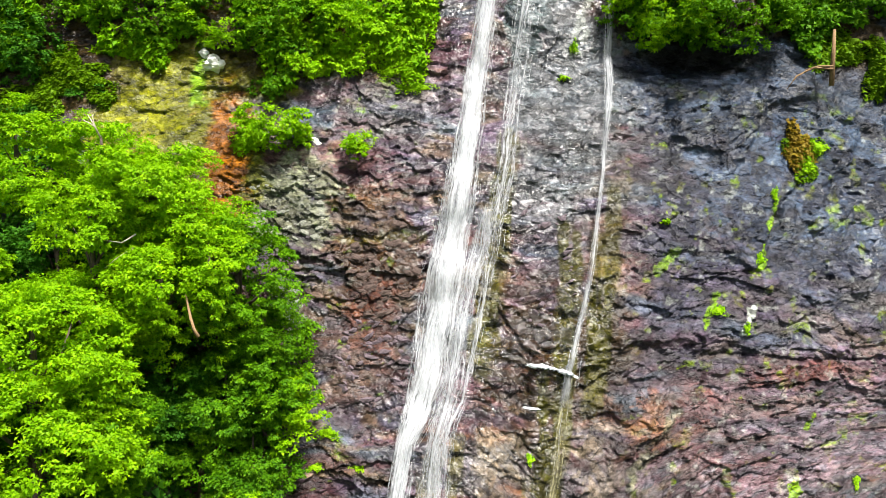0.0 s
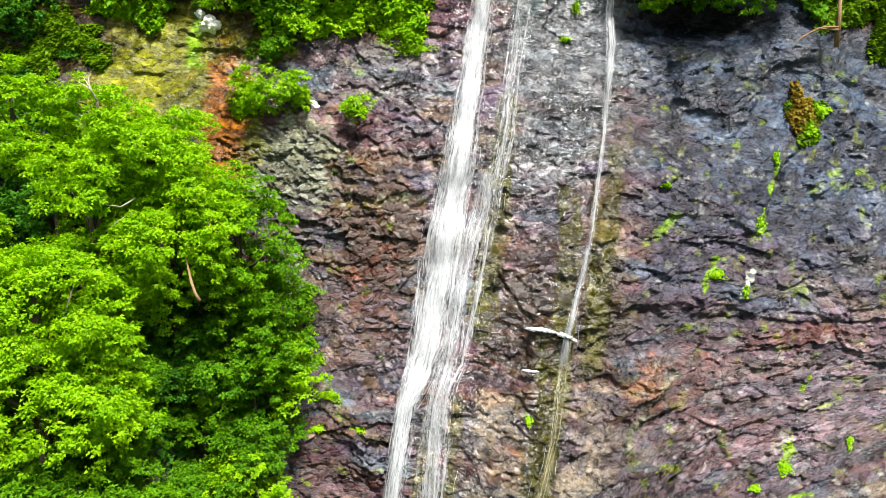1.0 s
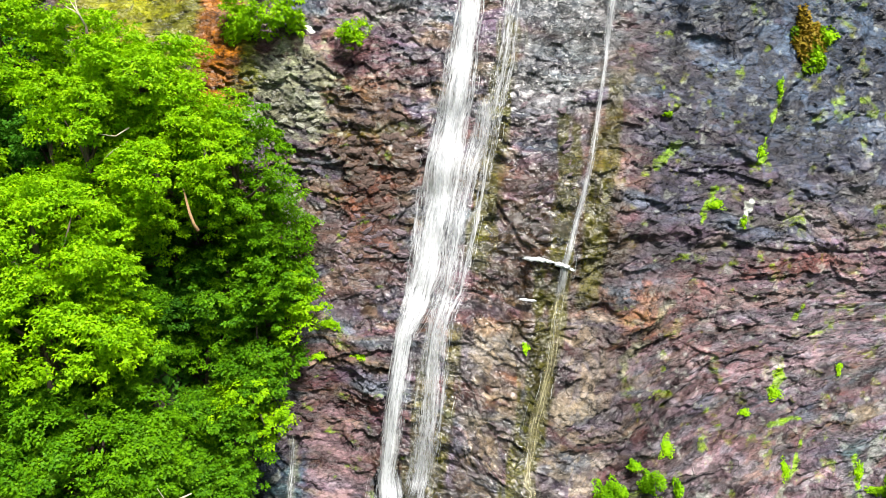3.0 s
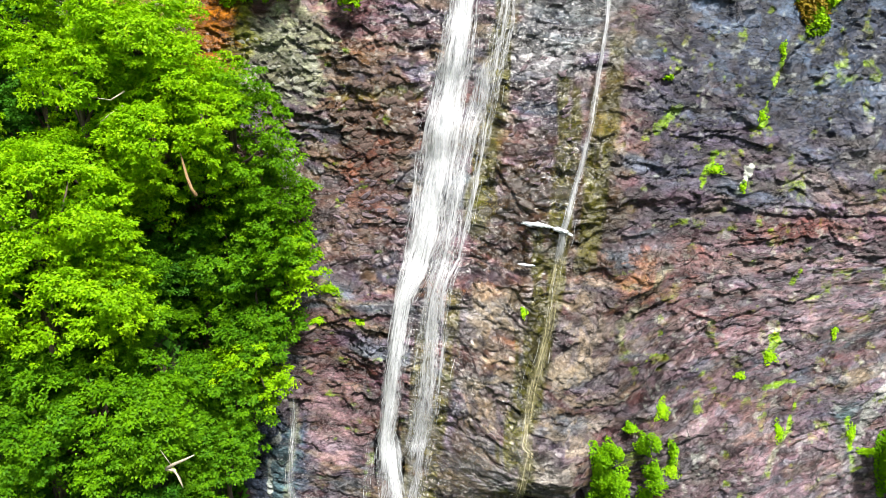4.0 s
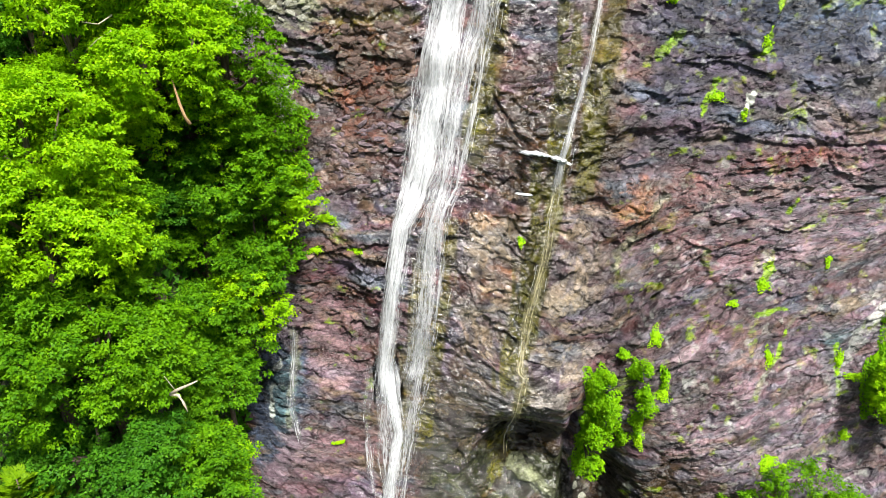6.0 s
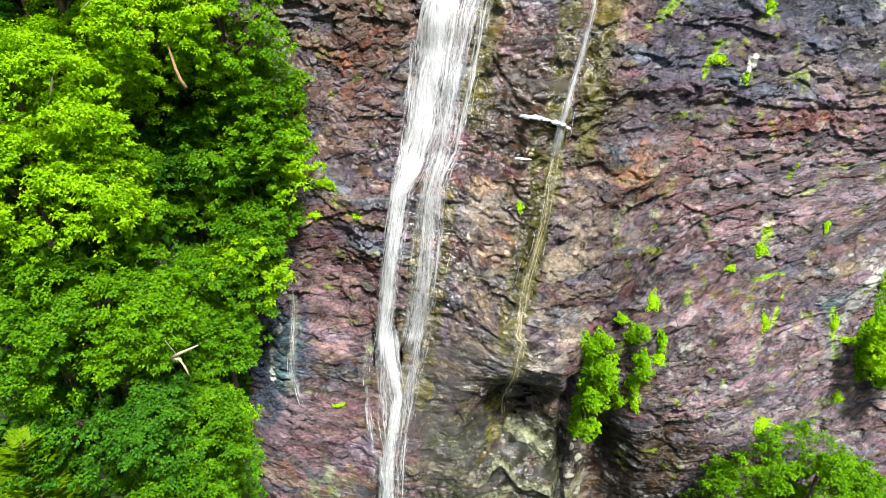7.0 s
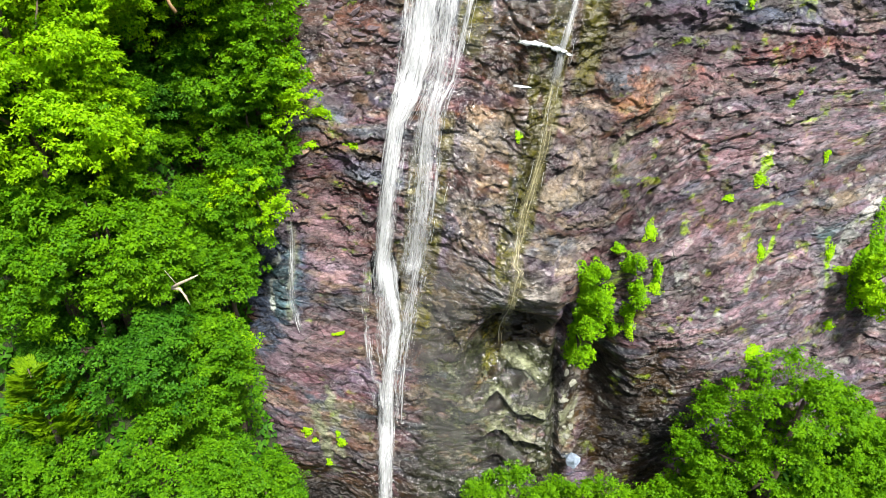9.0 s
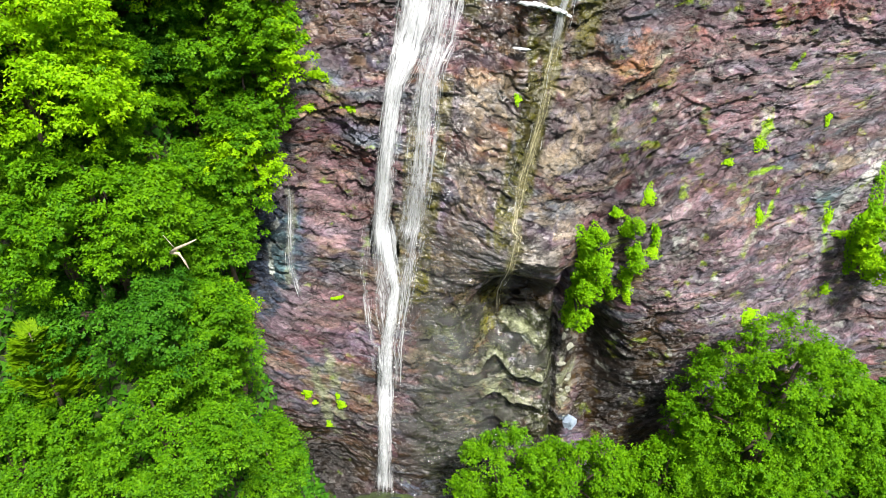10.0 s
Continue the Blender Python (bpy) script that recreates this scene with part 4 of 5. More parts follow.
def strands(name, path, count, lift, thick, longest, parent, seed, mat, core=0.6, shortest=0.5, label=""):
    """Ropes and threads of falling white water, one mesh: each tapers at both ends and wavers."""
    rs = np.random.RandomState(seed)
    z0, z1 = path[0][1], path[-1][1]
    seg, sides = 9, 4
    length = rs.uniform(shortest, longest, count)
    start = rs.uniform(z1 + 0.2, z0 + longest * 0.5, count)
    s = np.tanh(rs.normal(size=count) * core) * 1.08
    t = np.linspace(0, 1, seg)[None]
    z = np.clip(start[:, None] - length[:, None] * t, z1, z0)
    x, w = along_path(path, z.ravel())
    x, w = x.reshape(z.shape), w.reshape(z.shape)
    px = x + w * s[:, None] + 0.03 * np.sin(z * 2.1 + rs.random((count, 1)) * 6) + 0.02 * np.sin(z * 5.3 + rs.random((count, 1)) * 6)
    py = on_face(px, z, FRONT_Y) - lift * (1.2 - s[:, None] ** 2) * rs.uniform(0.4, 1.1, (count, 1))
    r = thick * rs.uniform(0.4, 1.2, (count, 1)) * np.sin(np.pi * np.clip(t * 0.9 + 0.06, 0, 1)) ** 0.7 * (0.8 + 0.4 * rs.random((count, seg)))
    a = np.arange(sides) * 6.2832 / sides
    V = np.stack([px[..., None] + r[..., None] * np.cos(a), py[..., None] + 0.6 * r[..., None] * np.sin(a), np.repeat(z[..., None], sides, -1)], -1)
    idx = np.arange(count * seg * sides).reshape(count, seg, sides)
    nxt = np.roll(idx, -1, axis=2)
    quads = np.stack([idx[:, :-1], nxt[:, :-1], nxt[:, 1:], idx[:, 1:]], -1).reshape(-1, 4)
    me = bpy.data.meshes.new(name)
    me.vertices.add(V.size // 3)
    me.vertices.foreach_set("co", V.astype(np.float32).ravel())
    me.loops.add(quads.size)
    me.loops.foreach_set("vertex_index", quads.ravel().astype(np.int32))
    me.polygons.add(len(quads))
    me.polygons.foreach_set("loop_start", (np.arange(len(quads)) * 4).astype(np.int32))
    me.polygons.foreach_set("use_smooth", np.full(len(quads), True))
    me.update(calc_edges=True)
    me.materials.append(mat)
    ob = new(name, me)
    ob.parent = parent
    return tagged(ob, label, kind="stuff")


MAIN = [(1.9, 44.0, 0.6), (2.03, 40.68, 0.6), (1.52, 37.44, 0.68), (1.07, 34.25, 0.8), (0.68, 31.59, 0.98), (0.25, 29.46, 1.08), (-0.1, 27.13, 1.12), (-0.5, 24.84, 1.05),
        (-0.85, 23.6, 0.85), (-1.4, 22.33, 0.6), (-1.75, 20.41, 0.52), (-2.05, 18.39, 0.52), (-2.36, 16.03, 0.5), (-2.4, 14.4, 0.42)]
LEFT_ARM = [(-2.64, 16.54, 0.4), (-3.18, 14.31, 0.3), (-3.24, 12.35, 0.28), (-3.05, 10.01, 0.26), (-2.74, 9.97, 0.35), (-2.67, 7.39, 0.4)]
RIGHT_ARM = [(-2.24, 16.53, 0.4), (-2.06, 14.58, 0.36), (-1.75, 12.9, 0.26), (-2.1, 10.8, 0.3), (-2.35, 9.0, 0.36), (-2.5, 6.71, 0.4), (-2.68, 3.02, 0.38), (-2.83, -0.03, 0.5)]
VEIL_PATH = [(3.4, 44.0, 0.9), (3.62, 40.67, 0.8), (3.14, 36.93, 0.85), (2.63, 33.27, 0.8), (1.98, 29.67, 0.5), (1.45, 26.64, 0.4), (0.8, 23.91, 0.4),
             (0.29, 23.13, 0.55), (0.1, 22.08, 0.7), (-0.19, 19.66, 0.85), (-0.6, 16.56, 0.75), (-0.98, 14.58, 0.75), (-1.35, 12.33, 0.65), (-1.66, 10, 0.55), (-1.87, 6.71, 0.4)]
RIGHT_HALF = [(1.9, 32.55, 0.5), (1.6, 30.14, 0.7), (1.2, 28.89, 0.8), (0.72, 26.62, 0.8), (0.3, 24.3, 0.75), (-0.07, 23.12, 0.8), (-0.38, 21.61, 0.9), (-0.64, 18.65, 0.95), (-1.07, 16.03, 0.85), (-1.49, 14.58, 0.7)]
BROKEN = [(-2.06, 17.36, 0.8), (-2.27, 14.58, 1.1), (-2.26, 11.76, 1.0), (-2.19, 9.96, 0.7), (-2.45, 3.83, 0.6)]
SLIM = [(7.0, 43.0, 0.35), (7.23, 40.67, 0.3), (7.08, 36.95, 0.3), (6.77, 33.27, 0.16), (6.32, 30.18, 0.16), (5.79, 27.6, 0.18), (5.1, 25.04, 0.22), (4.92, 23.02, 0.35)]
SLIM_LOW = [(5.48, 25.94, 0.35), (4.98, 23.35, 0.5), (4.53, 20.98, 0.6), (3.94, 18.62, 0.65), (3.42, 16.25, 0.6), (3.69, 16.09, 0.55), (3.23, 13.31, 0.4), (3.19, 9.96, 0.35)]
SEEP = [(-6.22, 18.68, 0.25), (-6.42, 15.64, 0.3), (-6.47, 14.28, 0.3), (-5.95, 12.1, 0.2)]

fall = thing("waterfall", (0, 0, 0), "tall white waterfall sliding down a rock cliff", "waterfall")
stream_sheet("sheet", MAIN, 0.14, VEIL, fall, 25, seed=701, skew=0.4)
stream_sheet("loose_sheet", MAIN, 0.3, FRONT_VEIL, fall, 25, spread=1.12, seed=702, skew=0.3)
strands("foam", MAIN, 12, 0.24, 0.01, 1.4, fall, 31, FOAM, 0.42, label="dense white strands of falling water")
strands("spray", MAIN, 30, 0.28, 0.005, 1.0, fall, 32, FOAM, 0.7, label="thin white threads of falling water")
for i, arm in enumerate((LEFT_ARM, RIGHT_ARM)):
    stream_sheet("sheet", arm, 0.1, (FRONT_VEIL, VEIL)[i], fall, 13, spread=1.25, seed=705 + i)
    stream_sheet("loose_sheet", arm, 0.18, FRONT_VEIL, fall, 13, spread=1.5, seed=707 + i)
    strands("foam", arm, (5, 8)[i], 0.16, 0.009, 0.9, fall, 33 + i, FOAM, 0.6, 0.3)
stream_sheet("loose_sheet", BROKEN, 0.08, THIN_VEIL, fall, 21, seed=709)
strands("spray", BROKEN, 16, 0.14, 0.006, 1.5, fall, 39, FOAM, 0.7, 0.3)
stream_sheet("loose_sheet", RIGHT_HALF, 0.12, HALF_VEIL, fall, 21, seed=717)
stream_sheet("loose_sheet", RIGHT_HALF, 0.22, THIN_VEIL, fall, 21, seed=718)
veil = thing("water_veil", (0, 0, 0), "thin streaky veil of water beside the main fall", "waterfall")
stream_sheet("sheet", VEIL_PATH, 0.1, THIN_VEIL, veil, 21, seed=711)
strands("spray", VEIL_PATH, 24, 0.14, 0.005, 1.4, veil, 35, FOAM, 0.6)
slim = thing("slim_waterfall", (0, 0, 0), "slim side waterfall dropping onto a small ledge", "waterfall")
stream_sheet("sheet", SLIM, 0.08, SLIM_VEIL, slim, 13, seed=713)
LEDGE = [(3.72, 25.3, 0.3, 0.1), (4.1, 25.27, 0.26, 0.13), (4.42, 25.2, 0.2, 0.07), (4.92, 25.06, 0.24, 0.13), (5.15, 25.0, 0.16, 0.09), (5.38, 24.86, 0.13, 0.06), (3.6, 23.55, 0.34, 0.05)]
for i, (sx, sz, w, h) in enumerate(LEDGE):
    bm = bmesh.new()
    bmesh.ops.create_icosphere(bm, subdivisions=3, radius=1.0)
    for v in bm.verts:
        q = v.co * (1 + 0.7 * noise.noise(v.co * 2.3 + Vector((i * 7, 0, 0))) + 0.35 * noise.noise(v.co * 6.0 + Vector((0, i * 5, 0))))
        v.co = Vector((sx + q.x * w, float(on_face(sx, sz, FRONT_Y)) - 0.02 + q.y * 0.12, sz + q.z * h * 0.75 - q.x * 0.04))
    part("splash", bm, FOAM, slim, "white water breaking on a small ledge")
strands("spray", SLIM, 30, 0.1, 0.005, 1.0, slim, 36, FOAM, 0.4)
stream_sheet("sheet", SLIM_LOW, 0.06, OLIVE_VEIL, slim, 15, seed=714, label="thin olive-tinted film of running water")
strands("spray", SLIM_LOW, 10, 0.1, 0.006, 1.8, slim, 37, FOAM, 0.5)
seep = thing("water_seep", (0, 0, 0), "faint trickle running over dark rock", "waterfall")
stream_sheet("sheet", SEEP, 0.05, FAINT_VEIL, seep, 9, seed=715)
strands("spray", SEEP, 4, 0.06, 0.009, 0.9, seep, 38, FOAM, 0.6)

# ---- trees of the wooded bank ----
B, M_, D_ = LEAF_BRIGHT, LEAF_MID, LEAF_DEEP
bright_label, mid_label, deep_label = "broadleaf tree with bright yellow-green layered leaves", "leafy green tree on the steep bank", "deep green tree under its neighbours, shade put into its leaf colour"
TREES = []
TREES += [(-15.97, 26.3, 33.24, 2.3, 2.0, 2.6, "B"), (-11.65, 26.85, 31.08, 3.4, 2.6, 3.6, "B"), (-7.85, 26.3, 28.74, 2.0, 1.8, 2.9, "F"), (-12.93, 21.5, 26.81, 3.2, 2.6, 3.2, "B"), (-7.2, 26.3, 24.98, 1.8, 1.6, 1.9, "F"), (-10.7, 27.1, 24.5, 2.8, 2.0, 2.4, "D"), (-9.7, 26.85, 20.77, 3.3, 2.6, 2.8, "F"), (-12.49, 20.5, 24.54, 3.0, 2.4, 2.6, "B"), (-11.17, 19.85, 20.53, 3.6, 2.6, 2.8, "F"), (-9.35, 23.95, 16.84, 2.0, 1.8, 2.0, "M"), (-9.77, 20.2, 15.34, 2.7, 2.2, 2.4, "M"), (-9.96, 17.2, 12.76, 4.6, 3.2, 2.6, "M")]
TREES += [(-14.65, 15.8, 12.71, 3.0, 2.6, 2.6, "M"), (-7.56, 20.6, 6.37, 1.8, 1.6, 1.8, "M"), (-11.91, 21.95, 24.68, 3.0, 2.2, 2.6, "F"), (-11.28, 18.85, 17.06, 3.0, 2.0, 2.0, "D"), (-9.41, 25.5, 30.97, 1.9, 1.5, 1.7, "B"), (-6.96, 26.8, 26.42, 1.5, 1.3, 1.7, "F"), (-6.28, 26.5, 24.01, 1.0, 1.0, 0.9, "B"), (-8.38, 26.2, 24.56, 1.8, 1.6, 1.7, "M"), (-9.64, 25.8, 27.75, 2.0, 1.6, 1.6, "B"), (-7.72, 25.5, 20.38, 1.5, 1.4, 1.8, "M"), (-8.74, 24.6, 16.74, 1.4, 1.3, 1.7, "M"), (-7.33, 24.8, 20.14, 1.2, 1.1, 1.4, "B")]
TREES += [(-10, 22.6, 11.24, 1.9, 1.6, 1.9, "M"), (-8.9, 21.8, 6.09, 2.2, 1.8, 1.8, "M"), (-12.64, 25, 27.91, 2.4, 2.0, 2.2, "B"), (-11.84, 25, 23.52, 2.0, 1.7, 1.9, "D"), (-15.41, 24, 21.15, 2.6, 2.2, 2.2, "M"), (-15.96, 22.5, 16.35, 2.4, 2.0, 2.2, "M"), (-11, 23.5, 15.86, 2.2, 1.8, 1.9, "M"), (-15.5, 19.5, 5.94, 3.0, 2.2, 2.0, "M"), (-9.74, 23.8, 29.14, 1.7, 1.4, 1.6, "B"), (-10.52, 24.6, 32.43, 1.7, 1.4, 1.3, "B"), (-12.26, 24.2, 31.27, 1.6, 1.4, 1.4, "B"), (-8.39, 24.8, 29.8, 1.2, 1.0, 1.2, "B")]
TREES += [(-7.01, 26.6, 23.87, 1.4, 1.2, 1.3, "M"), (-7.35, 26, 22.15, 1.5, 1.2, 1.4, "M"), (-10.07, 24.5, 18.9, 2.2, 1.8, 2.0, "M"), (-8.24, 25, 18.37, 1.3, 1.1, 1.3, "M"), (-9.27, 23, 14.09, 1.6, 1.4, 1.6, "B"), (-8.07, 21.5, 3.91, 1.6, 1.4, 1.4, "M"), (-12.86, 26.5, 33.88, 1.5, 1.2, 1.2, "B"), (-14.51, 26, 30.08, 2.2, 1.8, 1.8, "D"), (-15.21, 21.5, 13.01, 2.4, 1.8, 1.8, "D"), (-16.91, 21.25, 26.11, 3.4, 3.0, 3.2, "M"), (-17.46, 22.3, 29.2, 3.4, 3.0, 3.4, "B"), (-12.32, 19.25, 20.59, 2.6, 2.2, 2.4, "M")]
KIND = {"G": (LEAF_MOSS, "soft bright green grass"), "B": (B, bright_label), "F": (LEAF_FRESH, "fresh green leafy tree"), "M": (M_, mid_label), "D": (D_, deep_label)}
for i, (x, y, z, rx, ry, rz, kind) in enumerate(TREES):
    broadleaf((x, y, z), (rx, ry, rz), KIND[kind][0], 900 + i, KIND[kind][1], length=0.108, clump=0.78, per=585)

def conifer(place, radius, height, mat, seed, label):
    """A small conifer: whorls of upswept fronds with flat needles."""
    rs, rng = np.random.RandomState(seed), random.Random(seed)
    x, y, z = place
    foot = (x, y, float(ground_z(np.float64(x), np.float64(y))) - 0.2)
    tree = thing("conifer", foot, label, "tree", "trees of the wooded bank")
    h = z + height * 0.5 - foot[2]
    bm = bmesh.new()
    tube(bm, [(0, 0, 0), (0.05, 0, h * 0.5), (0, 0, h)], [0.14, 0.1, 0.02], 8, rng)
    part("trunk", bm, BARK, tree)
    P, A, U = [], [], []
    for i in range(110):
        f = rng.random() ** 0.8
        a = rng.uniform(0, 6.2832)
        r = radius * (1 - 0.75 * f) * rng.uniform(0.7, 1.05)
        base_z = h - height * (1 - f)
        out = np.array([math.cos(a), math.sin(a), 0.0])
        side_ = np.array([-math.sin(a), math.cos(a), 0.0])
        t = rs.uniform(0.15, 1.0, 60)
        rise = 0.25 * r * t + 0.45 * r * t * t
        spread = (1 - t) * 0.28 * r + 0.08
        P.append(out * (r * t)[:, None] + side_ * (rs.uniform(-1, 1, 60) * spread)[:, None] + np.array([0, 0, 1.0]) * (base_z + rise)[:, None])
        A.append(out + side_ * rs.uniform(-0.7, 0.7, (60, 1)) + np.array([0, 0, 0.8]) + rs.normal(size=(60, 3)) * 0.15)
        U.append(np.array([0, 0, 1.0]) - out * 0.5 + rs.normal(size=(60, 3)) * 0.2)
    leaves("crown", np.concatenate(P), np.concatenate(A), np.concatenate(U), rs.uniform(0.14, 0.26, 6600), mat, tree, 0.35)
    return tree


conifer((-13, 17, 16.17), 1.7, 3.6, LEAF_OLIVE, 71, "small olive green conifer with upswept fronds")

# low growth that covers the soil of both banks
for west, east, count, seed in ((-24.0, -5.5, 50000, 77), (5.0, 25.0, 40000, 78)):
    rs = np.random.RandomState(seed)
    ux, uy = rs.uniform(west, east, count), rs.uniform(9.0, 28.5 if east < 0 else 25.5, count)
    uz = ground_z(ux, uy) + rs.uniform(-0.1, 0.5, count)
    lean_up = np.stack([rs.normal(size=count) * 0.4, rs.normal(size=count) * 0.4 - 0.5, np.ones(count)], -1)
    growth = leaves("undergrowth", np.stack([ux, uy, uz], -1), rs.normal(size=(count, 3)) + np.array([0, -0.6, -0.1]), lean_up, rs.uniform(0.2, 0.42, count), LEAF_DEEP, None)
    tagged(growth, "dark green low growth covering the bank", "undergrowth", kind="stuff")

# ---- trees at the foot of the cliff ----
FOOT = [(15.5, 21.3, 8.3, 5.1, 3.0, 5.4, "F"), (3.14, 20.6, 5.57, 2.1, 1.8, 2.2, "F"), (6.59, 20.6, 5.52, 2.1, 1.8, 2.4, "F"), (21.4, 21, 6.2, 3.6, 2.6, 3.8, "F"), (10.9, 20.8, 5.2, 2.2, 1.8, 2.4, "F"), (17.88, 19.5, 4.5, 3.6, 2.2, 3.0, "F")]
for i, (x, y, z, rx, ry, rz, kind) in enumerate(FOOT):
    broadleaf((x, y, z), (rx, ry, rz), KIND[kind][0], 940 + i, "dense bright green tree at the foot of the cliff", length=0.11, clump=0.6, per=325, group="trees at the foot of the cliff", shell=0.8, low=-0.95)

# ---- shrubs on the cliff ----
SHRUBS = []
SHRUBS += [(-15.49, 31.1, 40.45, 1.6, 0.8, 1.1, "F"), (-12.04, 30.8, 40.0, 2.2, 0.9, 1.4, "F"), (-9.34, 30.9, 39.81, 2.0, 0.9, 1.4, "B"), (-6.89, 30.6, 39.5, 1.9, 0.9, 1.5, "F"), (-4.72, 30.9, 39.57, 1.6, 0.8, 1.4, "B"), (-2.3, 31.1, 39.61, 1.7, 0.6, 1.6, "G"), (-3.54, 31.1, 38.42, 1.0, 0.5, 0.9, "G"), (-6.96, 29.6, 35.1, 1.8, 0.6, 0.75, "B"), (-5.82, 30.7, 37.52, 1.4, 0.5, 0.5, "G"), (-7.18, 30.7, 36.92, 0.9, 0.5, 0.6, "M"), (-18.53, 30.7, 38.82, 1.7, 0.7, 1.7, "D"), (-1.08, 31.3, 40.14, 1.0, 0.5, 1.0, "G")]
SHRUBS += [(9.56, 30.5, 40.0, 2.2, 1.0, 1.5, "B"), (12.11, 29.8, 39.7, 2.2, 1.0, 1.4, "F"), (7.97, 31.1, 40.2, 1.1, 0.6, 1.2, "F"), (15.59, 30.7, 40.5, 2.0, 0.8, 1.1, "M"), (18.37, 30.9, 40.4, 1.8, 0.8, 1.0, "M"), (19.67, 24.6, 15.41, 1.0, 0.7, 2.2, "B"), (-17.87, 30.9, 35.73, 1.2, 0.6, 0.8, "D"), (-15.61, 30.9, 36.46, 0.9, 0.5, 0.6, "D"), (-3.52, 29.4, 34.16, 0.6, 0.4, 0.35, "B"), (-5.88, 26.2, 22.86, 0.6, 0.5, 0.5, "B")]
for i, (x, y, z, rx, ry, rz, kind) in enumerate(SHRUBS):
    shrub((x, y, z), (rx, ry, rz), KIND[kind][0], 970 + i, "leafy green shrub rooted in a rock ledge")

HANGING = [(7.2, 25.5, 15.7, 0.45, 0.4), (7.6, 25.3, 14.1, 0.5, 0.6), (7.1, 25.2, 12.9, 0.5, 0.6), (7.0, 24.9, 11.5, 0.4, 0.6), (8.9, 25.5, 16.3, 0.25, 0.25), (9.2, 25.3, 14.6, 0.25, 0.4)]
for i, (x, y, z, rx, rz) in enumerate(HANGING):
    shrub((x, y, z), (rx, 0.35, rz), LEAF_VINE, 1300 + i, "bright green plants hanging in a rock gully", clump=0.22, per=130, length=0.08, shell=0.2, flat=1.2)

# dark growth on the rock behind the wood
rs = np.random.RandomState(93)
ux, uz = rs.uniform(-20.5, -8.6, 34000), rs.uniform(3.0, 36.0, 34000)
keep = uz < 30.5 + 4.5 * ease(-13.5, -16.0, ux) - 3.0 * ease(-11.0, -8.6, ux) + 1.2 * (fbm(ux, uz, 97) - 0.5)
ux, uz = ux[keep], uz[keep]
uy = on_face(ux, uz) - rs.uniform(0.0, 0.4, len(ux))
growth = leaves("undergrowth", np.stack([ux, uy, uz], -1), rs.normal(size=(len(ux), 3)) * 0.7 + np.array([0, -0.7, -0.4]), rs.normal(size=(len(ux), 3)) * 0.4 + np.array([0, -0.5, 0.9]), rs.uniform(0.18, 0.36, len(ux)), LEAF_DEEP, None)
tagged(growth, "dark green plants on the rock behind the trees", "undergrowth", kind="stuff")

# low green growth hanging over the brink
for west, east, low, count, seed in ((-20.0, -0.8, 38.6, 26000, 91), (7.6, 20.5, 39.3, 16000, 92)):
    rs = np.random.RandomState(seed)
    ux = rs.uniform(west, east, count)
    uz = rs.uniform(low, 43.0, count) + 0.8 * np.sin(ux * 1.1) + 0.5 * np.sin(ux * 2.7)
    keep = fbm(ux * 0.7, uz * 0.7, 95) > 0.4
    ux, uz = ux[keep], uz[keep]
    uy = on_face(ux, uz) - rs.uniform(0.0, 0.35, len(ux))
    growth = leaves("undergrowth", np.stack([ux, uy, uz], -1), rs.normal(size=(len(ux), 3)) * 0.6 + np.array([0, -0.7, -0.5]), rs.normal(size=(len(ux), 3)) * 0.4 + np.array([0, -0.5, 0.9]), rs.uniform(0.12, 0.3, len(ux)), LEAF_VINE if seed == 91 else LEAF_MID, None)
    tagged(growth, "low green plants hanging over the brink", "undergrowth", kind="stuff")

# ---- moss on the cliff: x, z, half width, half height ----
CUSHIONS = []
CUSHIONS += [(-6.42, 7.0, 0.2, 0.13), (-4.9, 6.75, 0.1, 0.18), (-5.5, 4.7, 0.14, 0.25), (-6.06, 6.35, 0.12, 0.1), (-4.64, 6.2, 0.09, 0.16), (14.5, 11.8, 0.3, 0.2), (15.4, 11.8, 0.2, 0.14)]
CUSHIONS += [(-1.32, 36.81, 0.85, 0.3), (-2.3, 37.42, 0.5, 0.3), (-4.74, 22.64, 0.55, 0.3), (-5.16, 21.22, 0.35, 0.16), (-3.42, 21.32, 0.3, 0.12), (-3.61, 34.24, 0.55, 0.28), (-8.65, 34.35, 0.5, 0.4), (14.01, 19.7, 0.35, 0.28), (9.52, 17.39, 0.3, 0.45), (9.85, 15.04, 0.35, 0.4), (9.03, 12.6, 0.25, 0.5), (18.55, 15.54, 0.6, 0.22), (17.68, 16.39, 0.2, 0.5), (14.41, 16.63, 0.18, 0.4), (13, 29.63, 0.22, 0.22)]
CUSHIONS += [(11.25, 27.53, 0.35, 0.22), (12.34, 26.85, 0.12, 0.25), (-4.5, 12.47, 0.3, 0.08), (-6.42, 6.81, 0.25, 0.25), (-4.76, 6.19, 0.22, 0.3), (5.25, 37.23, 0.25, 0.12), (5.7, 38.55, 0.18, 0.3), (9.24, 31.13, 0.2, 0.12), (13.75, 32.2, 0.12, 0.35), (16.82, 20.61, 0.14, 0.3), (3.52, 21.6, 0.14, 0.22), (14.61, 12.11, 0.5, 0.3), (18.35, 12.78, 0.3, 0.3), (12.76, 18.9, 0.25, 0.15)]
for i, (x, z, rx, rz) in enumerate(CUSHIONS):
    cushion(x, z, rx, rz, 1100 + i)
cushion(15.2, 33.87, 0.75, 1.0, 1150, LEAF_OLIVE, 0.25, 0.14, "tuft of olive and dry grass on a rock knob", "grass_tuft")
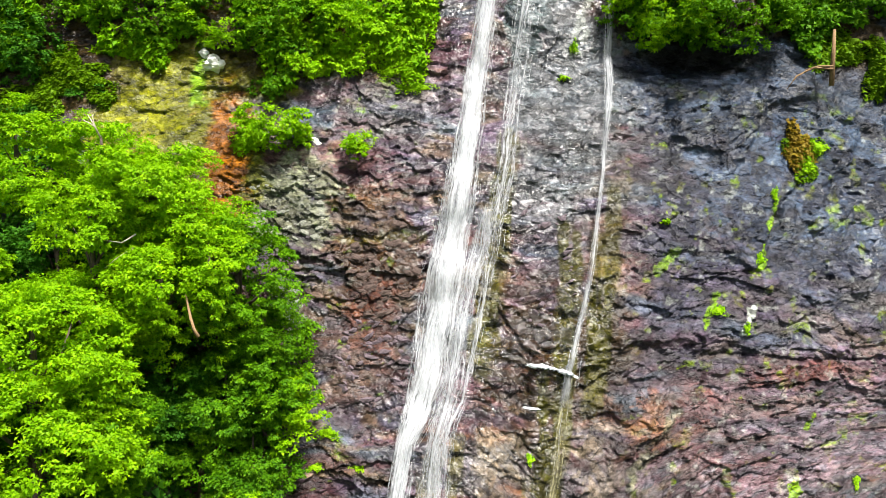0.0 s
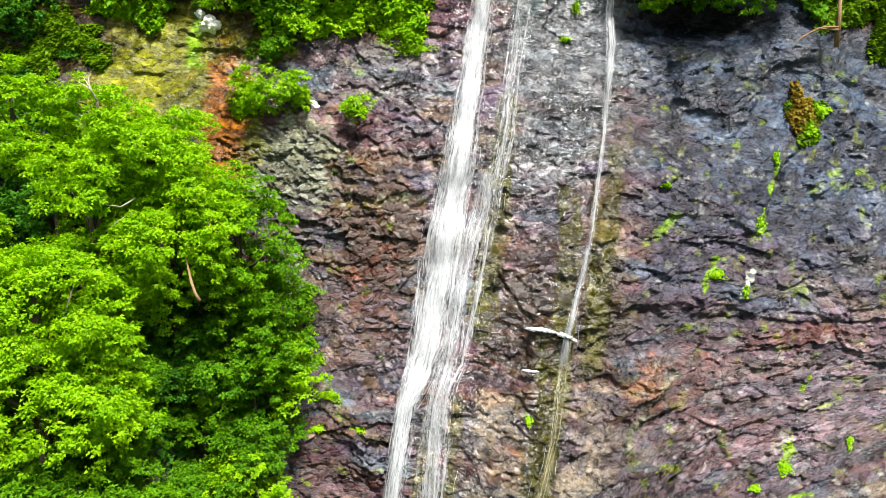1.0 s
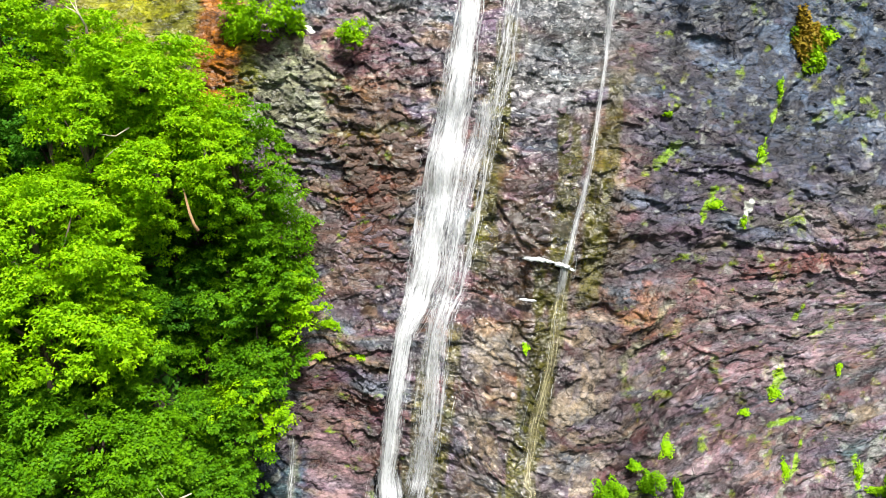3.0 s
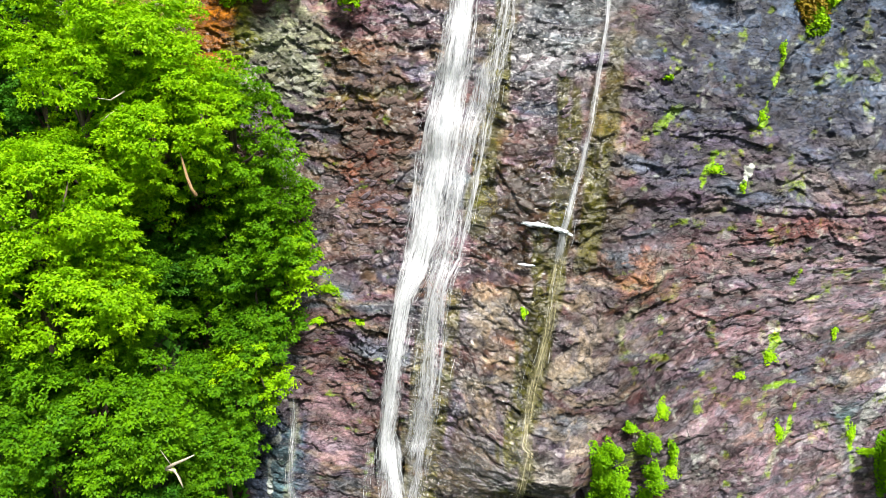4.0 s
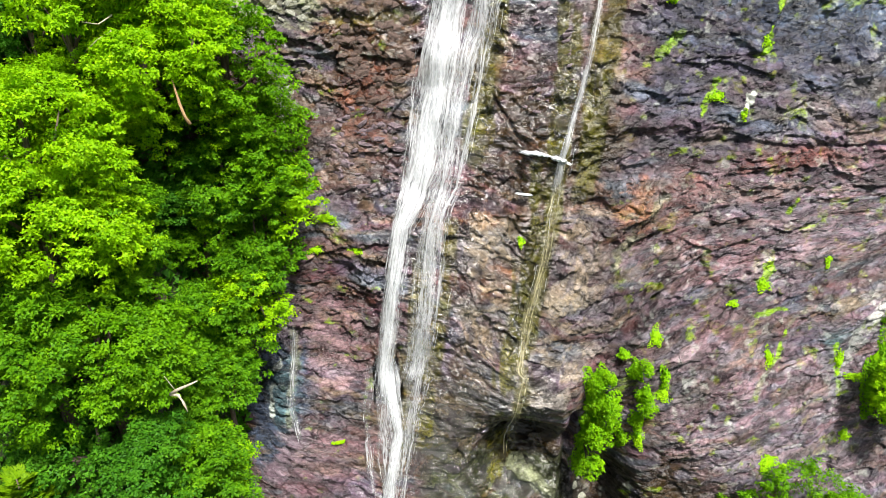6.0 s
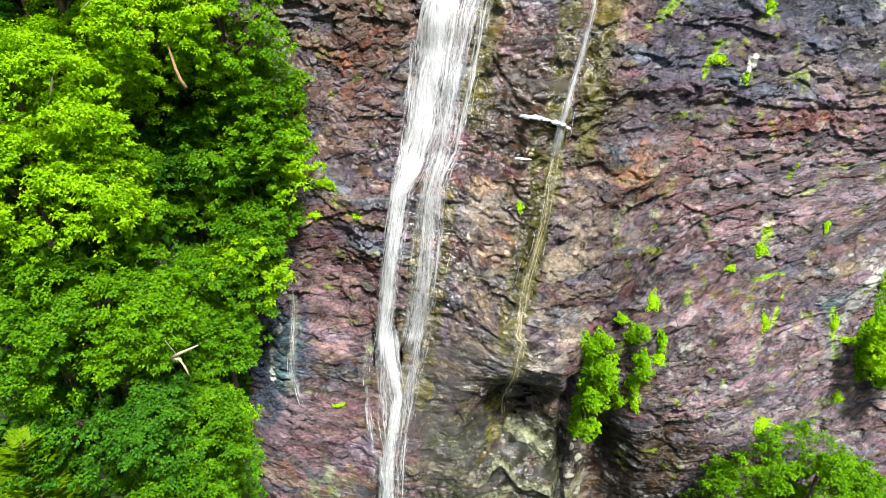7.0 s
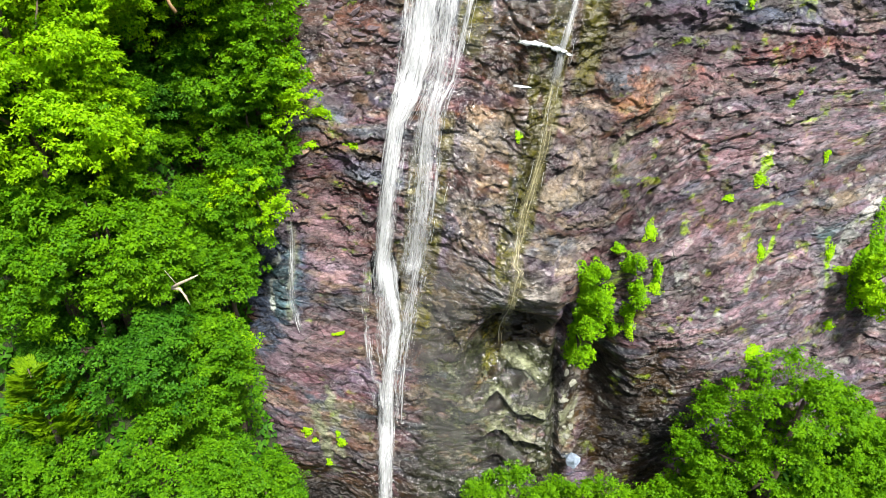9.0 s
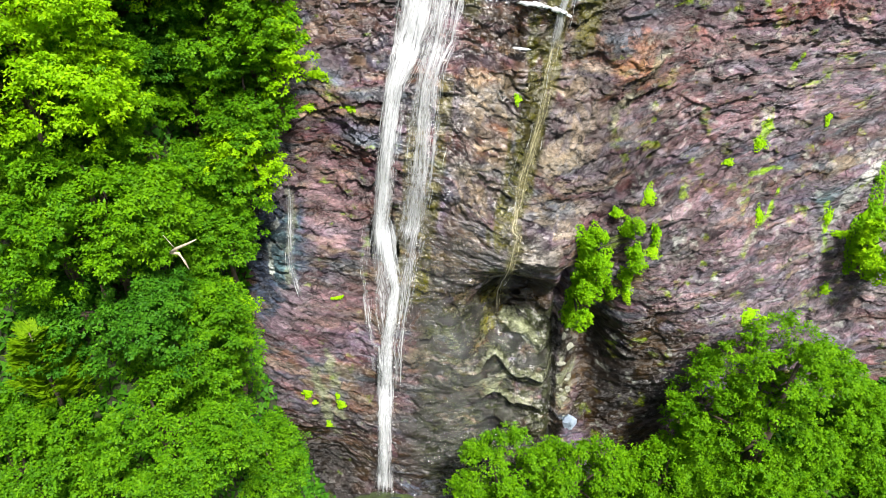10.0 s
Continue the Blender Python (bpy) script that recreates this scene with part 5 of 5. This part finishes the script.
cushion(15.0, 34.2, 0.65, 0.85, 1152, LEAF_DRY, 0.35, 0.18, "dry brown grass on a rock knob", "grass_tuft")
cushion(15.3, 33.4, 0.3, 0.4, 1153, LEAF_MOSS, 0.35, 0.12, "bright green grass hanging from a rock knob", "grass_tuft")
cushion(15.83, 34.18, 0.35, 0.3, 1151, LEAF_MOSS, 0.55, 0.12, "bright green grass tuft on a rock knob", "grass_tuft")
VINES = [(6.9, 10.1, 0.45, 0.9), (7.0, 15.2, 0.55, 0.9), (7.3, 14.0, 0.8, 1.1), (7.2, 12.6, 0.75, 1.2), (7.0, 11.2, 0.5, 1.0), (8.7, 15.9, 0.3, 0.45), (9.1, 14.8, 0.35, 0.5), (8.9, 13.5, 0.3, 0.6), (8.4, 12.4, 0.25, 0.5), (9.9, 15.8, 0.2, 0.5), (8.2, 16.6, 0.3, 0.2), (19.7, 15.6, 0.8, 2.2)]
for i, (x, z, rx, rz) in enumerate(VINES):
    cushion(x, z, rx, rz, 1180 + i, LEAF_VINE, 0.4, 0.1, "bright green creeper hanging down a rock gully", "creeper", 1.3)
GRASS = [(-2.0, 38.7, 1.2, 1.4), (-0.9, 40.0, 0.8, 1.2), (-3.9, 37.9, 0.9, 0.45), (-5.4, 37.6, 0.9, 0.3), (-7.3, 36.9, 0.7, 0.35), (-8.3, 34.4, 0.7, 0.45), (-3.3, 39.4, 0.9, 0.8), (-13.6, 38.6, 1.3, 0.5), (-1.4, 37.6, 0.7, 0.7), (-4.6, 38.4, 1.0, 0.5)]
for i, (x, z, rx, rz) in enumerate(GRASS):
    cushion(x, z, rx, rz, 1210 + i, LEAF_MOSS, 0.3, 0.15, "soft light green grass on a rock ledge", "grass_tuft")
for i, (x, z, rx, rz) in enumerate([(-15.6, 37.2, 1.4, 0.6), (-17.3, 36.5, 1.2, 0.8), (-14.6, 36.3, 0.6, 0.35), (-18.6, 35.7, 1.0, 0.8), (17.12, 38.41, 1.5, 0.8), (18.65, 37.42, 0.5, 1.4), (-13.12, 38.9, 1.3, 0.5), (-16.75, 37.9, 1.2, 0.7)]):
    cushion(x, z, rx, rz, 1160 + i, LEAF_OLIVE, 0.3, 0.16, "hanging olive and brown grass on the brink", "grass_tuft")

# ---- loose and pale rocks ----
boulder("white_rock", (-9.81, 30.84, 37.78), (0.55, 0.4, 0.45), WHITE_STONE, 21, "white broken rock lying on the mossy slope")
boulder("white_rock", (-10.35, 30.98, 38.35), (0.25, 0.2, 0.25), WHITE_STONE, 22, "small white rock on the mossy slope")
boulder("white_rock", (-5.53, 30.23, 34.43), (0.48, 0.35, 0.32), WHITE_STONE, 23, "white rock beside a ledge shrub")
boulder("white_rock", (12.25, 28.47, 26.96), (0.2, 0.15, 0.45), WHITE_STONE, 24, "white rock flake on the cliff")
boulder("blue_rock", (6.71, 23.6, 6), (0.42, 0.42, 0.5), GREY_STONE, 25, "pale blue-grey boulder behind the trees", rough=0.2)
rng = random.Random(61)
for i in range(26):
    x, y = rng.uniform(-6.0, 5.5), rng.uniform(20.4, 23.4)
    k = rng.uniform(0.25, 0.6)
    boulder("dark_rock", (x, y, float(ground_z(np.float64(x), np.float64(y))) + k * 0.4), (k * 1.2, k, k * 0.8), DARK_STONE, 200 + i, "dark wet boulder at the foot of the fall")

# the pool under the fall
bm = bmesh.new()
ring = [bm.verts.new((-2.6 + (1.7 + 0.35 * math.sin(3 * a) + 0.2 * math.sin(5 * a + 1)) * math.cos(a), 22.0 + (1.2 + 0.25 * math.sin(2 * a)) * math.sin(a), 0.0)) for a in [i * 6.2832 / 40 for i in range(40)]]
bm.faces.new(ring)
water = bmesh.ops.extrude_face_region(bm, geom=list(bm.faces))
for v in [g for g in water["geom"] if isinstance(g, bmesh.types.BMVert)]:
    v.co.z += 0.5
pool = part("water", bm, POOL, None, "dark rippled pool at the foot of the waterfall", False)
pool.location = (0, 0, float(ground_z(np.float64(-2.6), np.float64(22.0))))
tagged(pool, category="water", kind="structure")

# ---- dead wood ----
def dead_wood(name, paths, mat, label, part_names):
    base = paths[0][0][0]
    ob = thing(name, base, label, "dead wood")
    stem = None
    for pn, (pts, radii) in zip(part_names, paths):
        bm = bmesh.new()
        tube(bm, [Vector(q) - Vector(base) for q in pts], radii, 7, random.Random(5))
        made = part(pn, bm, mat, stem or ob)
        stem = stem or (made if pn == "trunk" else None)
    return ob


dead_wood("dead_trunk", [([(16.2, 29.6, 36.73), (16.15, 29.5, 37.91), (16.13, 29.5, 39)], [0.1, 0.09, 0.06]),
                         ([(16.12, 29.45, 37.4), (15.2, 29.2, 37.41), (14.42, 29, 37.04), (14.06, 29, 36.52)], [0.05, 0.045, 0.035, 0.015]),
                         ([(16.12, 29.45, 37.51), (15.37, 29.1, 37.46), (14.75, 29, 37.29)], [0.04, 0.03, 0.015])], TAN_WOOD,
          "standing dead tan trunk with a bent bare branch", ["trunk", "branch", "branch"])
dead_wood("snag", [([(-8.28, 18.1, 20.31), (-7.98, 18, 20.55), (-7.59, 17.9, 20.78), (-7.31, 17.9, 20.93)], [0.06, 0.05, 0.04, 0.015]), ([(-8.28, 18.1, 20.31), (-8.01, 18, 20.33), (-7.84, 17.9, 20.14), (-7.72, 17.8, 19.86)], [0.06, 0.055, 0.045, 0.012]),
                   ([(-8.09, 18.05, 20.47), (-8.2, 18, 20.76), (-8.34, 18, 21.04)], [0.012, 0.01, 0.006])], PALE_WOOD, "bleached broken branch caught among the leaves", ["branch"] * 3)
dead_wood("bare_branch", [([(-8.0, 22.4, 27.75), (-8.15, 22.4, 28.0), (-8.35, 22.7, 28.3), (-8.9, 23.8, 28.9)], [0.065, 0.06, 0.05, 0.03])], TAN_WOOD, "pale bare branch showing under the leaves", ["branch"])
dead_wood("dry_twig", [([(-11.85, 24.4, 34.29), (-11.98, 24.3, 34.67), (-12.21, 24.3, 35.09)], [0.035, 0.03, 0.01]), ([(-11.98, 24.3, 34.67), (-12.17, 24.3, 34.8), (-12.39, 24.3, 34.92)], [0.025, 0.02, 0.008]),
                       ([(-11.91, 24.3, 34.48), (-12.03, 24.3, 34.86), (-12.05, 24.3, 35.09)], [0.025, 0.02, 0.008])], PALE_WOOD, "dry bleached twigs above the tree's crown", ["branch"] * 3)
dead_wood("dry_twig", [([(-10.62, 24, 30.99), (-10.93, 23.6, 30.73), (-11.55, 23.5, 30.84)], [0.03, 0.025, 0.01]), ([(-10.74, 24, 30.5), (-11.01, 23.5, 30.26), (-11.51, 23.5, 29.87)], [0.03, 0.02, 0.01])], PALE_WOOD, "dry pale twigs among bright leaves", ["branch"] * 2)

# ---- single stones that stand out of the face, parts of the cliff ----
def stone_meshes(mat, seed, count=6):
    made = []
    for i in range(count):
        rng = random.Random(seed + i)
        bm = bmesh.new()
        bmesh.ops.create_icosphere(bm, subdivisions=1, radius=1.0)
        cuts = [(Vector((rng.uniform(-1, 1), rng.uniform(-1, 1), rng.uniform(-1, 1))).normalized(), rng.uniform(0.45, 0.75)) for _ in range(9)]
        for v in bm.verts:
            v.co *= rng.uniform(0.8, 1.25)
            for nrm, d in cuts:
                over = v.co.dot(nrm) - d
                if over > 0:
                    v.co -= nrm * over
        me = bpy.data.meshes.new("stone")
        bm.to_mesh(me)
        bm.free()
        me.materials.append(mat)
        made.append(me)
    return made


def set_stones(meshes, count, cx, cz, rx, rz, small, large, seed, long=1.4):
    rng = random.Random(seed)
    for _ in range(count):
        a, r = rng.uniform(0, 6.2832), math.sqrt(rng.random())
        x, z = cx + rx * r * math.cos(a), cz + rz * r * math.sin(a)
        k = rng.uniform(small, large)
        ob = new("stone", rng.choice(meshes))
        ob.parent = cliff
        ob.matrix_world = pose(x, float(on_face(x, z)) + k * 0.15, z, rng.uniform(-25, 25), rng.uniform(-30, 30), rng.uniform(-25, 25)) @ Matrix.Diagonal((k * long, k * 0.55, k * rng.uniform(0.6, 0.9), 1))


PALE_STONES = stone_meshes(stone_material("pale_lichen_stone", (0.09, 0.09, 0.07), (0.36, 0.37, 0.3)), 50)
BROWN_STONES = stone_meshes(stone_material("dark_brown_stone", (0.03, 0.018, 0.012), (0.13, 0.085, 0.07)), 60)
GREY_STONES = stone_meshes(stone_material("purple_grey_stone", (0.06, 0.045, 0.055), (0.2, 0.15, 0.17)), 70)
set_stones(PALE_STONES, 50, -6.58, 31.6, 1.7, 2.0, 0.07, 0.24, 81)
set_stones(PALE_STONES, 14, -6.49, 27.61, 0.5, 1.1, 0.1, 0.3, 82)
set_stones(BROWN_STONES, 90, -2.47, 29.25, 1.5, 2.4, 0.12, 0.32, 83)
set_stones(GREY_STONES, 60, -2.9, 25.35, 1.6, 1.8, 0.12, 0.3, 84)
set_stones(GREY_STONES, 40, 4.2, 29.23, 1.5, 2.8, 0.1, 0.26, 85, 1.3)
set_stones(PALE_STONES, 14, 6.7, 7.4, 0.35, 2.2, 0.14, 0.36, 89, 1.0)
